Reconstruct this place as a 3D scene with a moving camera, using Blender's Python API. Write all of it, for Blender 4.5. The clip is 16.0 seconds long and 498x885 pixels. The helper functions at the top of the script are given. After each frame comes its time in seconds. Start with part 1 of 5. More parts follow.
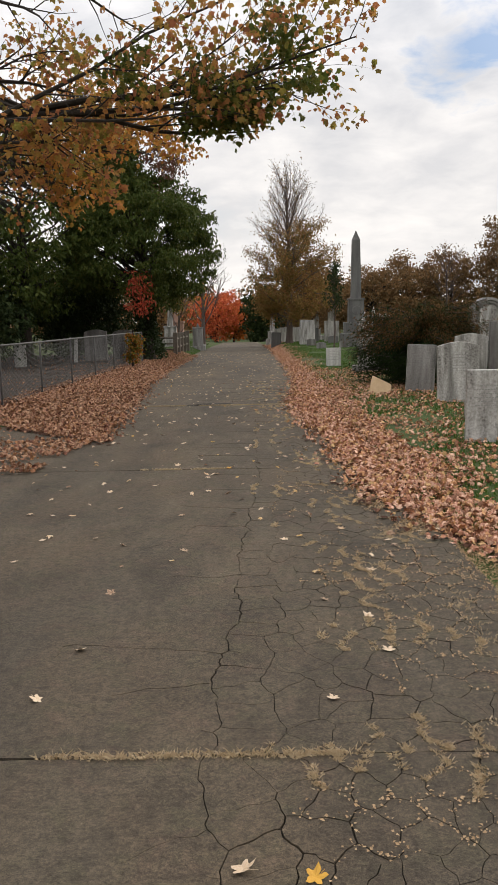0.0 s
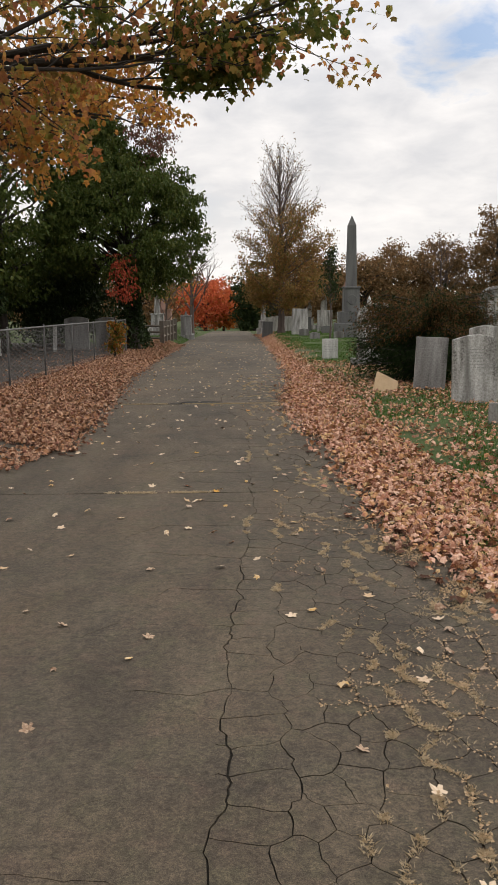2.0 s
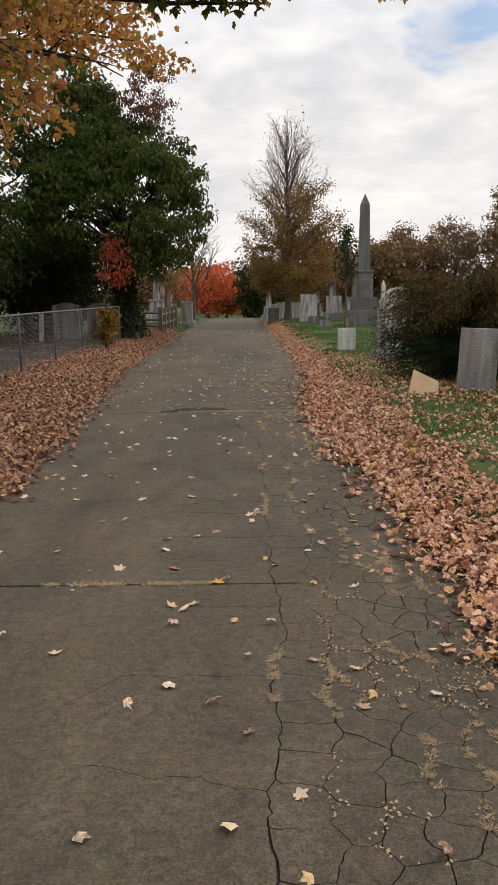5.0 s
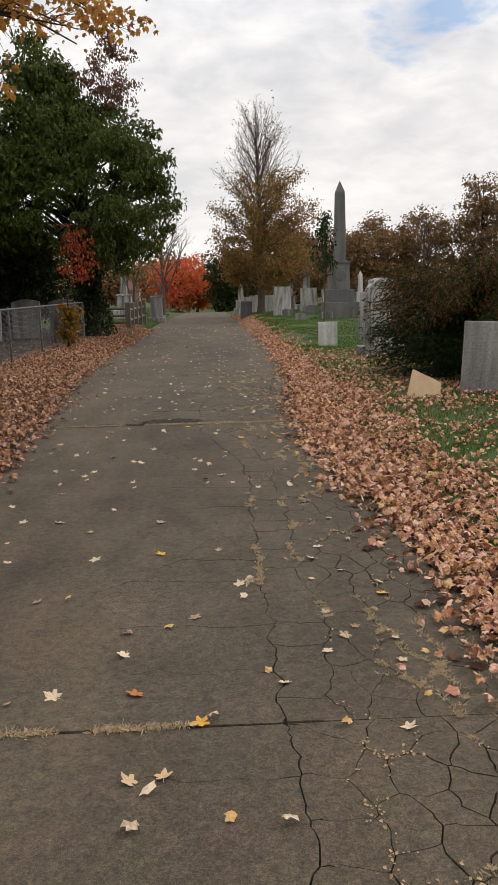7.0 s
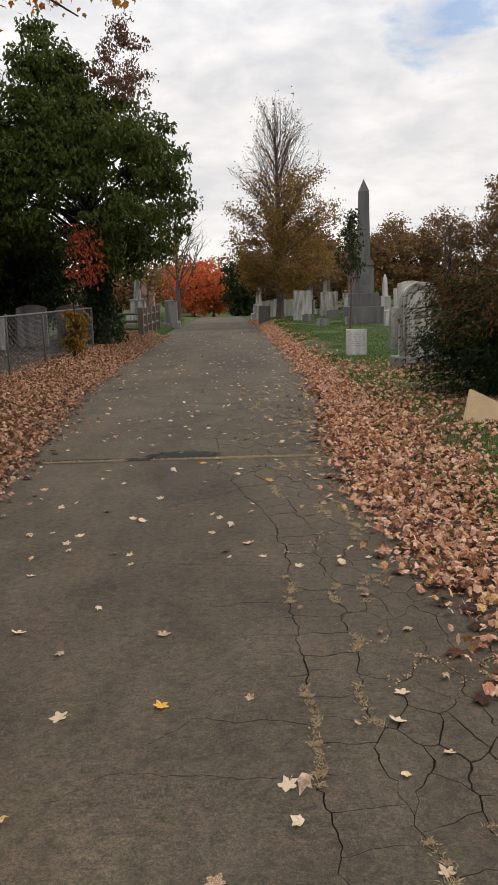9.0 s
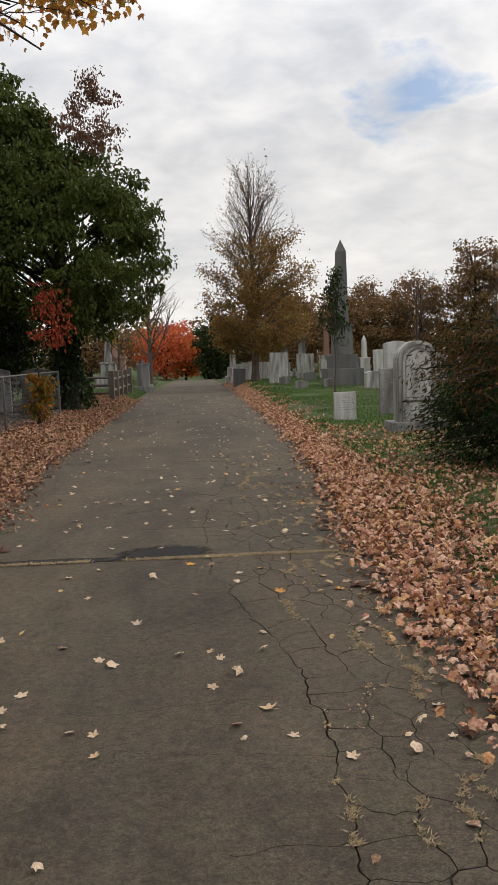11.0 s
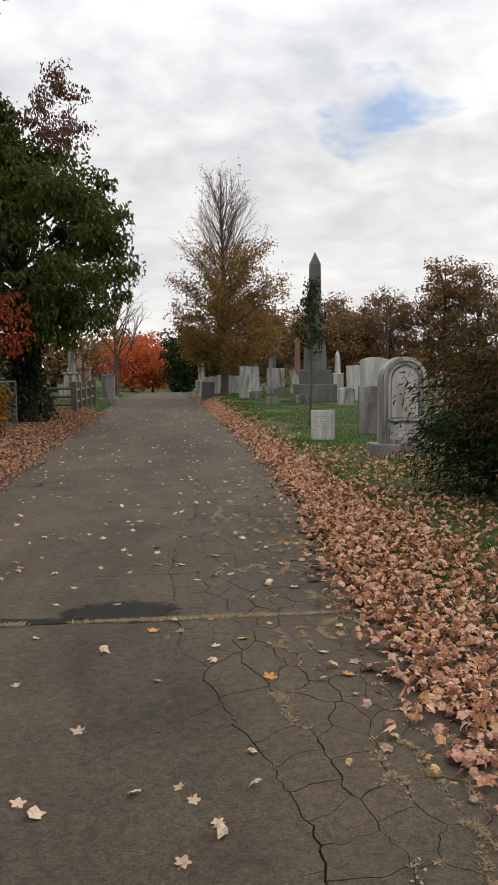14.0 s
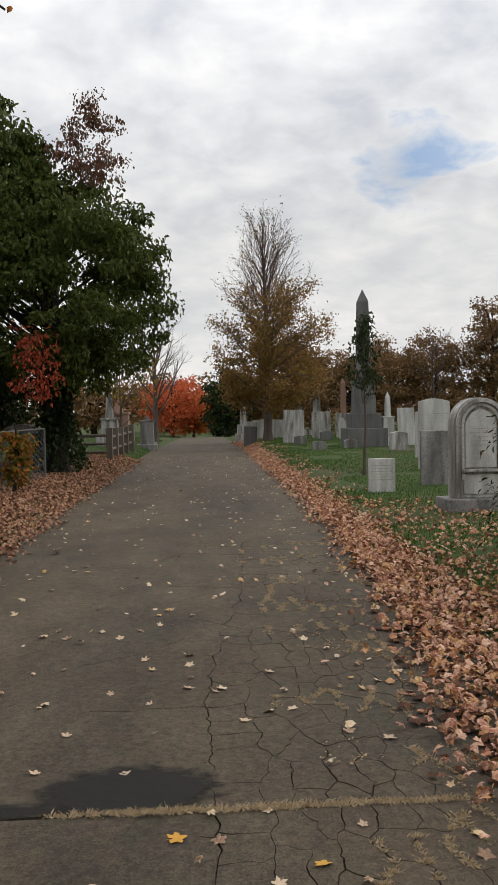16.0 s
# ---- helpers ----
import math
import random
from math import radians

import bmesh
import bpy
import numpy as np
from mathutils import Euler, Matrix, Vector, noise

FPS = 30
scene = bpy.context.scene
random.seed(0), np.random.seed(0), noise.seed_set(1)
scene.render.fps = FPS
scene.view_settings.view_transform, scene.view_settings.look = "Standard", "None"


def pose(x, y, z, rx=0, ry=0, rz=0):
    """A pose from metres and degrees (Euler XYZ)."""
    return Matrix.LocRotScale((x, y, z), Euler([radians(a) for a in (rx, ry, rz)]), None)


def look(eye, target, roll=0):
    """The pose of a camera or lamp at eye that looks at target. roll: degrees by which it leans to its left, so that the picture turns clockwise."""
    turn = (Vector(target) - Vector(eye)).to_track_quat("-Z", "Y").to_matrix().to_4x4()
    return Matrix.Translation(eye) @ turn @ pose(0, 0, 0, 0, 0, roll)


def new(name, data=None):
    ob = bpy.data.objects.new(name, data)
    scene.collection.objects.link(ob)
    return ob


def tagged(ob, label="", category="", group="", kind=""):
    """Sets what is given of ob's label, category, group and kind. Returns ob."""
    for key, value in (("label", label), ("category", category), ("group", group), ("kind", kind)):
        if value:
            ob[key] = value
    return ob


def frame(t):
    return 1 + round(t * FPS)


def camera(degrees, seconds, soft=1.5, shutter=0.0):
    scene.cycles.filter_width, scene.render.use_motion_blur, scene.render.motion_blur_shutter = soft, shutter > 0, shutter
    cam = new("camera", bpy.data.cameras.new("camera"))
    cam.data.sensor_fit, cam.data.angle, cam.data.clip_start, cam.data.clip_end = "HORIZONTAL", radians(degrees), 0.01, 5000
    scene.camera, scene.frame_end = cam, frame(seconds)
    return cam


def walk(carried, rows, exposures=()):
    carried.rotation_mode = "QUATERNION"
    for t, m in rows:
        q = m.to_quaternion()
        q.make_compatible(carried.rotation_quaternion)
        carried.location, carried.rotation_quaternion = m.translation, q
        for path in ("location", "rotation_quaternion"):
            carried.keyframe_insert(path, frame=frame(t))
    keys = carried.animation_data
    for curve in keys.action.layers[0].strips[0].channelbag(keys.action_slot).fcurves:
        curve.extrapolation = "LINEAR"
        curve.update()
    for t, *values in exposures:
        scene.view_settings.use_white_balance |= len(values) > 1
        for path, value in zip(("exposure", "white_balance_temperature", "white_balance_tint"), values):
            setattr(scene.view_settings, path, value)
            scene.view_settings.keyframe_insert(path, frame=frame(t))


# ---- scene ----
cam = camera(34.0, 16.0)
METRES, EYE, TILT, LEAN, TURN = 12.37, 1.6, 0.0, 0.0, 0.0
ROWS = [
    (0.0, 0.0, 0.0, 0.0, -0.16, -8.59, 1.05),
    (0.5, -0.0005, 0.0404, 0.0007, 0.64, -8.53, -0.07),
    (1.0, -0.0035, 0.0766, 0.0018, -1.2, -8.62, 1.39),
    (1.5, -0.0034, 0.1135, 0.0, -1.43, -8.66, 0.86),
    (2.0, -0.0018, 0.1424, -0.001, -0.86, -9.39, 0.45),
    (2.5, -0.0022, 0.1775, -0.0006, -2.57, -9.95, 0.53),
    (3.0, -0.0007, 0.2126, -0.0005, -2.11, -9.07, -0.68),
    (3.5, -0.0042, 0.2507, -0.0034, -1.47, -9.92, 0.44),
    (6.0, -0.01, 0.4244, -0.0019, -0.38, -10.76, 0.27),
    (6.5, -0.0136, 0.4559, -0.0021, -1.77, -11.28, 1.3),
    (7.0, -0.0115, 0.4857, -0.0036, -2.72, -10.83, 1.27),
    (7.5, -0.0115, 0.517, -0.0031, -1.24, -10.57, 0.56),
    (8.0, -0.0154, 0.5519, -0.0016, -2.34, -10.78, 2.29),
    (8.5, -0.0135, 0.5901, -0.0018, -1.39, -10.71, 1.34),
    (11.0, -0.0275, 0.7548, -0.0062, -3.69, -6.24, 1.74),
    (11.5, -0.0251, 0.779, -0.0032, -4.08, -4.03, 0.62),
    (12.0, -0.0259, 0.7865, -0.0024, -4.37, -3.12, 0.89),
    (12.5, -0.0257, 0.7888, -0.0032, -4.69, -3.51, 0.76),
    (13.0, -0.0246, 0.7974, -0.0055, -3.92, -4.88, 0.03),
    (13.5, -0.0277, 0.8223, -0.0033, -4.98, -4.89, 0.2),
    (14.0, -0.0287, 0.8542, -0.0065, -5.97, -5.33, 0.42),
    (14.5, -0.0271, 0.8883, -0.0031, -3.25, -4.77, 0.14),
    (15.0, -0.0295, 0.9226, -0.0032, -3.68, -3.68, 1.16),
    (15.5, -0.027, 0.9596, -0.0058, -4.49, -3.08, 1.46),
    (16.0, -0.0248, 0.9959, -0.0054, -3.08, -2.25, 1.01),
]
walk(cam, [(t, pose(0, 0, EYE, TILT, LEAN, TURN) @ pose(METRES * x, METRES * y, METRES * z, 90 + pitch, roll, yaw)) for t, x, y, z, yaw, pitch, roll in ROWS],
     exposures=[(0.0, 0.16, 6750, 12), (8.5, 0.15, 6750, 12), (11.0, 0.02, 6700, 11), (13.5, 0.07, 6650, 11), (15.0, 0.12, 6650, 11), (16.0, -0.06, 6600, 10)])

# ---- world, sun ----
SUN_EL, SUN_AZ = radians(32), radians(60)
world = bpy.data.worlds.new("world")
scene.world = world
world.use_nodes = True
wn, wl = world.node_tree.nodes, world.node_tree.links
wn.clear()


def wnode(kind, **values):
    n = wn.new(kind)
    for k, v in values.items():
        n.inputs[k].default_value = v
    return n


def wmath(op, a, b=None, clamp=False):
    n = wn.new("ShaderNodeMath")
    n.operation, n.use_clamp = op, clamp
    for i, v in enumerate((a, b)):
        if v is None:
            continue
        if isinstance(v, (int, float)):
            n.inputs[i].default_value = v
        else:
            wl.new(v, n.inputs[i])
    return n.outputs[0]


w_out, w_bg = wn.new("ShaderNodeOutputWorld"), wn.new("ShaderNodeBackground")
w_sky = wn.new("ShaderNodeTexSky")
w_sky.sky_type, w_sky.sun_disc, w_sky.sun_elevation, w_sky.sun_rotation = "NISHITA", False, SUN_EL, SUN_AZ
w_sky.dust_density, w_sky.ozone_density = 1.5, 2.0
w_tc = wn.new("ShaderNodeTexCoord")
w_sep = wn.new("ShaderNodeSeparateXYZ")
wl.new(w_tc.outputs["Generated"], w_sep.inputs[0])
# clouds lie on a flat sheet overhead: divide by height
w_h = wmath("MAXIMUM", wmath("ADD", w_sep.outputs["Z"], 0.26), 0.05)
w_cx, w_cy = wmath("DIVIDE", w_sep.outputs["X"], w_h), wmath("DIVIDE", w_sep.outputs["Y"], w_h)
w_comb = wn.new("ShaderNodeCombineXYZ")
wl.new(w_cx, w_comb.inputs[0])
wl.new(w_cy, w_comb.inputs[1])
w_n1 = wnode("ShaderNodeTexNoise", Scale=2.1, Detail=6.0, Roughness=0.5, Distortion=0.3)
w_n2 = wnode("ShaderNodeTexNoise", Scale=6.5, Detail=6.0, Roughness=0.55, Distortion=0.25)
for n in (w_n1, w_n2):
    wl.new(w_comb.outputs[0], n.inputs["Vector"])
# a gap in the clouds
w_dx, w_dy = wmath("SUBTRACT", w_cx, 0.455), wmath("SUBTRACT", w_cy, 1.71)
w_d = wmath("SQRT", wmath("ADD", wmath("MULTIPLY", wmath("POWER", w_dx, 2.0), 30.0), wmath("MULTIPLY", wmath("POWER", w_dy, 2.0), 14.0)))
w_gap = wmath("ADD", wmath("SUBTRACT", 0.62, w_d), wmath("MULTIPLY", wmath("SUBTRACT", w_n2.outputs[0], 0.5), 2.6))
w_gap = wmath("MULTIPLY", w_gap, 2.0, True)
w_thin = wmath("MULTIPLY", wmath("SUBTRACT", 0.37, w_n1.outputs[0]), 1.6, True)
w_blue = wmath("MULTIPLY", wmath("MAXIMUM", w_gap, w_thin), 0.92, True)
w_ramp = wn.new("ShaderNodeValToRGB")
w_ramp.color_ramp.elements[0].position, w_ramp.color_ramp.elements[1].position = 0.39, 0.64
w_ramp.color_ramp.elements[0].color, w_ramp.color_ramp.elements[1].color = (0.56, 0.59, 0.64, 1), (0.90, 0.902, 0.905, 1)
wl.new(wmath("ADD", wmath("MULTIPLY", w_n1.outputs[0], 0.55), wmath("MULTIPLY", w_n2.outputs[0], 0.45)), w_ramp.inputs[0])
w_warm = wn.new("ShaderNodeMixRGB")
w_warm.inputs[2].default_value = (0.95, 0.935, 0.90, 1)
wl.new(wmath("MULTIPLY", wmath("SUBTRACT", 0.30, w_sep.outputs["Z"]), 2.2, True), w_warm.inputs[0])
wl.new(w_ramp.outputs[0], w_warm.inputs[1])
w_skys = wn.new("ShaderNodeMixRGB")
w_skys.blend_type = "MULTIPLY"
w_skys.inputs[0].default_value = 1.0
w_skys.inputs[2].default_value = (0.088, 0.096, 0.103, 1)
wl.new(w_sky.outputs[0], w_skys.inputs[1])
w_mix = wn.new("ShaderNodeMixRGB")
wl.new(w_blue, w_mix.inputs[0])
wl.new(w_warm.outputs[0], w_mix.inputs[1])
wl.new(w_skys.outputs[0], w_mix.inputs[2])
wl.new(w_mix.outputs[0], w_bg.inputs[0])
# an overcast sky grows brighter towards the zenith
wl.new(wmath("ADD", 1.0, wmath("MULTIPLY", wmath("MAXIMUM", wmath("SUBTRACT", w_sep.outputs["Z"], 0.22), 0.0), 1.35)), w_bg.inputs[1])
wl.new(w_bg.outputs[0], w_out.inputs[0])

sun_data = bpy.data.lights.new("sun", "SUN")
sun_data.energy, sun_data.angle, sun_data.color = 1.4, radians(25), (1.0, 0.95, 0.88)
sun = new("sun", sun_data)
sun.matrix_world = look((0, 0, 30), (-math.sin(SUN_AZ) * math.cos(SUN_EL) * 30, -math.cos(SUN_AZ) * math.cos(SUN_EL) * 30, 30 - 30 * math.sin(SUN_EL)))


# ---- materials ----
def mat(name, colours, scale=4.0, fine=60.0, rough=0.85, bump=0.3, rand="", spread=1.0, depth=0.01, metal=0.0, trans=0.0, coords="Object", streak=False, shift=False, spec=0.3, stain=None, stain_amount=0.0):
    """Colours run along a ramp that is read by two noises and, where rand says so, by a value of its own per island or object."""
    m = bpy.data.materials.new(name)
    m.use_nodes = True
    nt = m.node_tree
    n, l = nt.nodes, nt.links
    b = n["Principled BSDF"]
    b.inputs["Roughness"].default_value, b.inputs["Metallic"].default_value = rough, metal
    b.inputs["Specular IOR Level"].default_value = min(spec, 0.12) if trans else spec
    tc = n.new("ShaderNodeTexCoord")
    vec = tc.outputs[coords]
    if shift:
        oi, vm = n.new("ShaderNodeObjectInfo"), n.new("ShaderNodeVectorMath")
        vm.operation = "MULTIPLY_ADD"
        vm.inputs[1].default_value = (31.0, 17.0, 7.0)
        l.new(oi.outputs["Random"], vm.inputs[0])
        l.new(vec, vm.inputs[2])
        vec = vm.outputs[0]
    if streak:
        mp = n.new("ShaderNodeMapping")
        mp.inputs["Scale"].default_value = (1.0, 1.0, 0.14)
        l.new(vec, mp.inputs[0])
        svec = mp.outputs[0]
    else:
        svec = vec
    n1, n2 = n.new("ShaderNodeTexNoise"), n.new("ShaderNodeTexNoise")
    n1.inputs["Scale"].default_value, n1.inputs["Detail"].default_value = scale, 6.0
    n2.inputs["Scale"].default_value, n2.inputs["Detail"].default_value = fine, 5.0
    l.new(svec, n1.inputs["Vector"])
    l.new(vec, n2.inputs["Vector"])

    def mth(op, a, c, clamp=False):
        q = n.new("ShaderNodeMath")
        q.operation, q.use_clamp = op, clamp
        for i, v in enumerate((a, c)):
            if isinstance(v, (int, float)):
                q.inputs[i].default_value = v
            else:
                l.new(v, q.inputs[i])
        return q.outputs[0]
    val = mth("ADD", mth("MULTIPLY", n1.outputs[0], 0.6), mth("MULTIPLY", n2.outputs[0], 0.4))
    val = mth("ADD", mth("MULTIPLY", mth("SUBTRACT", val, 0.5), 2.2 * spread), 0.5, True)
    if rand:
        if rand == "island":
            r = n.new("ShaderNodeNewGeometry").outputs["Random Per Island"]
        else:
            r = n.new("ShaderNodeObjectInfo").outputs["Random"]
        val = mth("ADD", mth("MULTIPLY", r, 0.7), mth("MULTIPLY", val, 0.3))
    ramp = n.new("ShaderNodeValToRGB")
    els = ramp.color_ramp.elements
    while len(els) < len(colours):
        els.new(0.5)
    for i, c in enumerate(colours):
        els[i].position = i / (len(colours) - 1)
        els[i].color = (*c, 1)
    l.new(val, ramp.inputs[0])
    col = ramp.outputs[0]
    if stain:
        n3 = n.new("ShaderNodeTexNoise")
        n3.inputs["Scale"].default_value, n3.inputs["Detail"].default_value, n3.inputs["Distortion"].default_value = scale * 0.45, 8.0, 0.6
        l.new(svec, n3.inputs["Vector"])
        mx = n.new("ShaderNodeMixRGB")
        l.new(mth("MULTIPLY", mth("SUBTRACT", n3.outputs[0], 0.47), 6.0 * stain_amount, True), mx.inputs[0])
        l.new(col, mx.inputs[1])
        mx.inputs[2].default_value = (*stain, 1)
        col = mx.outputs[0]
    l.new(col, b.inputs["Base Color"])
    bp = n.new("ShaderNodeBump")
    bp.inputs["Strength"].default_value, bp.inputs["Distance"].default_value = bump, depth
    l.new(n2.outputs[0], bp.inputs["Height"])
    l.new(bp.outputs[0], b.inputs["Normal"])
    if trans:
        out = n["Material Output"]
        tr, ms = n.new("ShaderNodeBsdfTranslucent"), n.new("ShaderNodeMixShader")
        l.new(col, tr.inputs[0])
        ms.inputs[0].default_value = trans
        l.new(b.outputs[0], ms.inputs[1])
        l.new(tr.outputs[0], ms.inputs[2])
        l.new(ms.outputs[0], out.inputs[0])
    return m


def asphalt_mat():
    """Worn asphalt: stone speckle, blotches, brown stains and paler wheel tracks."""
    m = bpy.data.materials.new("asphalt")
    m.use_nodes = True
    n, l = m.node_tree.nodes, m.node_tree.links
    b = n["Principled BSDF"]
    b.inputs["Roughness"].default_value, b.inputs["Specular IOR Level"].default_value = 0.88, 0.3
    tc = n.new("ShaderNodeTexCoord")

    def tex(scale, detail, distort=0.0, stretch=None, rough=0.6):
        t = n.new("ShaderNodeTexNoise")
        t.inputs["Scale"].default_value, t.inputs["Detail"].default_value, t.inputs["Distortion"].default_value, t.inputs["Roughness"].default_value = scale, detail, distort, rough
        v = tc.outputs["Object"]
        if stretch:
            mp = n.new("ShaderNodeMapping")
            mp.inputs["Scale"].default_value = stretch
            l.new(v, mp.inputs[0])
            v = mp.outputs[0]
        l.new(v, t.inputs["Vector"])
        return t.outputs[0]

    def rmp(v, a, b_, c0, c1):
        r = n.new("ShaderNodeValToRGB")
        r.color_ramp.elements[0].position, r.color_ramp.elements[1].position = a, b_
        r.color_ramp.elements[0].color, r.color_ramp.elements[1].color = (*c0, 1), (*c1, 1)
        l.new(v, r.inputs[0])
        return r.outputs[0]

    def mix(kind, f, a, c):
        x = n.new("ShaderNodeMixRGB")
        x.blend_type = kind
        for i, v in enumerate((f, a, c)):
            if isinstance(v, (int, float)):
                x.inputs[i].default_value = v
            elif isinstance(v, tuple):
                x.inputs[i].default_value = (*v, 1)
            else:
                l.new(v, x.inputs[i])
        return x.outputs[0]
    grain, grit = tex(260, 2.0, rough=0.7), tex(75, 4.0, rough=0.7)
    col = rmp(tex(2.3, 8.0, 0.5, (1.0, 0.6, 1.0)), 0.32, 0.68, (0.050, 0.040, 0.029), (0.091, 0.074, 0.053))
    col = mix("MIX", rmp(tex(0.55, 6.0, 0.8), 0.46, 0.66, (0, 0, 0), (0.75, 0.75, 0.75)), col, (0.094, 0.070, 0.047))
    col = mix("MIX", rmp(tex(0.9, 5.0, 0.3, (1.6, 0.22, 1.0)), 0.52, 0.72, (0, 0, 0), (0.5, 0.5, 0.5)), col, (0.102, 0.087, 0.066))
    col = mix("MIX", rmp(tex(1.7, 9.0, 1.2), 0.60, 0.72, (0, 0, 0), (0.55, 0.55, 0.55)), col, (0.034, 0.030, 0.025))
    col = mix("MIX", rmp(tex(5.5, 6.0, 0.8), 0.50, 0.66, (0, 0, 0), (0.5, 0.5, 0.5)), col, (0.074, 0.067, 0.041))
    col = mix("MIX", rmp(tex(4.3, 7.0, 1.0, (1.0, 1.0, 3.0)), 0.54, 0.68, (0, 0, 0), (0.55, 0.55, 0.55)), col, (0.096, 0.067, 0.050))
    col = mix("MULTIPLY", 1.0, col, rmp(tex(0.42, 5.0, 1.0, (1.3, 0.5, 1.0)), 0.34, 0.66, (0.74, 0.75, 0.77), (1.18, 1.16, 1.12)))
    col = mix("MULTIPLY", 1.0, col, rmp(tex(22, 6.0, 0.4, rough=0.7), 0.34, 0.66, (0.68, 0.68, 0.68), (1.3, 1.29, 1.27)))
    col = mix("MULTIPLY", 1.0, col, rmp(grit, 0.30, 0.72, (0.55, 0.55, 0.55), (1.44, 1.42, 1.39)))
    col = mix("MULTIPLY", 1.0, col, rmp(grain, 0.28, 0.74, (0.45, 0.45, 0.45), (1.58, 1.56, 1.52)))
    l.new(col, b.inputs["Base Color"])
    h = mix("MIX", 0.5, grain, grit)
    bp = n.new("ShaderNodeBump")
    bp.inputs["Strength"].default_value, bp.inputs["Distance"].default_value = 0.9, 0.006
    l.new(h, bp.inputs["Height"])
    l.new(bp.outputs[0], b.inputs["Normal"])
    return m


M_ASPHALT = asphalt_mat()
M_CRACK = mat("crack_soil", [(0.014, 0.012, 0.009), (0.034, 0.028, 0.02)], scale=8, fine=90, rough=1.0)
M_GROUND = mat("turf_soil", [(0.026, 0.042, 0.008), (0.036, 0.064, 0.010), (0.054, 0.058, 0.016)], scale=0.8, fine=30, rough=1.0, bump=0.8, depth=0.03, stain=(0.07, 0.045, 0.028), stain_amount=0.4)
M_GRASS = mat("grass_blade", [(0.030, 0.080, 0.009), (0.053, 0.118, 0.013), (0.090, 0.136, 0.022)], scale=1.5, fine=20, rough=0.7, bump=0, rand="island", trans=0.25)
M_DRY = mat("dry_grass", [(0.34, 0.25, 0.14), (0.48, 0.37, 0.23), (0.57, 0.46, 0.31)], scale=3, fine=30, rough=0.9, bump=0, rand="island")
M_LITTER = mat("leaf_litter", [(0.081, 0.029, 0.017), (0.252, 0.102, 0.058), (0.422, 0.208, 0.125), (0.665, 0.436, 0.310), (0.302, 0.116, 0.069), (0.523, 0.281, 0.122), (0.140, 0.053, 0.029), (0.604, 0.368, 0.252), (0.282, 0.097, 0.061), (0.584, 0.387, 0.174), (0.121, 0.046, 0.027), (0.463, 0.232, 0.160)], scale=12, fine=70, rough=0.75, bump=0.3, rand="island")
# russet litter of the left bank, darkened to paint in the trees' shade
M_LITTER_SHADED = mat("russet_litter_shaded", [(0.060, 0.025, 0.015), (0.190, 0.082, 0.046), (0.330, 0.168, 0.095), (0.460, 0.291, 0.180), (0.220, 0.090, 0.052), (0.380, 0.190, 0.085), (0.100, 0.043, 0.024), (0.430, 0.258, 0.160), (0.200, 0.076, 0.046), (0.080, 0.034, 0.020), (0.350, 0.179, 0.115)], scale=12, fine=70, rough=0.75, bump=0.3, rand="island")
M_CRUMB = mat("straw_crumb", [(0.215, 0.140, 0.078), (0.330, 0.220, 0.120), (0.410, 0.290, 0.170), (0.240, 0.144, 0.074)], scale=9, fine=60, rough=0.9, bump=0.2, rand="island")
# lower leaves: the shade in the litter's gaps is put into this dark brown
M_GAP_SHADE = mat("lower_leaf_gap_shade", [(0.035, 0.016, 0.010), (0.07, 0.032, 0.019), (0.12, 0.055, 0.032)], scale=12, fine=70, rough=0.8, bump=0.3, rand="island", spec=0.15)
M_FALLEN = mat("fallen_leaf", [(0.50, 0.32, 0.21), (0.55, 0.42, 0.29), (0.16, 0.075, 0.035), (0.60, 0.47, 0.34), (0.46, 0.30, 0.16), (0.62, 0.50, 0.36), (0.45, 0.22, 0.15)], scale=14, fine=70, rough=0.65, bump=0.3, rand="object")
M_FALLEN_ORANGE = mat("fallen_leaf_orange", [(0.50, 0.22, 0.03), (0.58, 0.33, 0.05), (0.38, 0.12, 0.04), (0.30, 0.07, 0.035)], scale=14, fine=70, rough=0.65, bump=0.3, rand="object")
M_SCATTER = mat("scattered_leaf", [(0.50, 0.32, 0.21), (0.55, 0.42, 0.29), (0.16, 0.075, 0.035), (0.60, 0.47, 0.34), (0.45, 0.26, 0.06), (0.62, 0.50, 0.36), (0.12, 0.06, 0.03)], scale=14, fine=70, rough=0.65, bump=0.3, rand="island")
M_BARK_DARK = mat("bark_dark", [(0.02, 0.016, 0.013), (0.05, 0.04, 0.032)], scale=5, fine=30, rough=0.95, bump=0.8, depth=0.02, streak=True)
M_TWIG = mat("twig", [(0.07, 0.05, 0.042), (0.13, 0.10, 0.085)], scale=3, fine=20, rough=0.95, bump=0.2)
M_MAPLE = mat("maple_leaf", [(0.132, 0.144, 0.032), (0.264, 0.228, 0.054), (0.408, 0.240, 0.066), (0.456, 0.216, 0.072), (0.312, 0.114, 0.060), (0.180, 0.168, 0.036), (0.360, 0.264, 0.066)], scale=0.5, fine=14, rough=0.6, spec=0.15, bump=0.1, rand="island", trans=0.64)
M_MAPLE_GREEN = mat("maple_leaf_green", [(0.05, 0.075, 0.017), (0.10, 0.12, 0.026), (0.19, 0.14, 0.035)], scale=0.5, fine=14, rough=0.6, spec=0.15, bump=0.1, rand="island", trans=0.45)
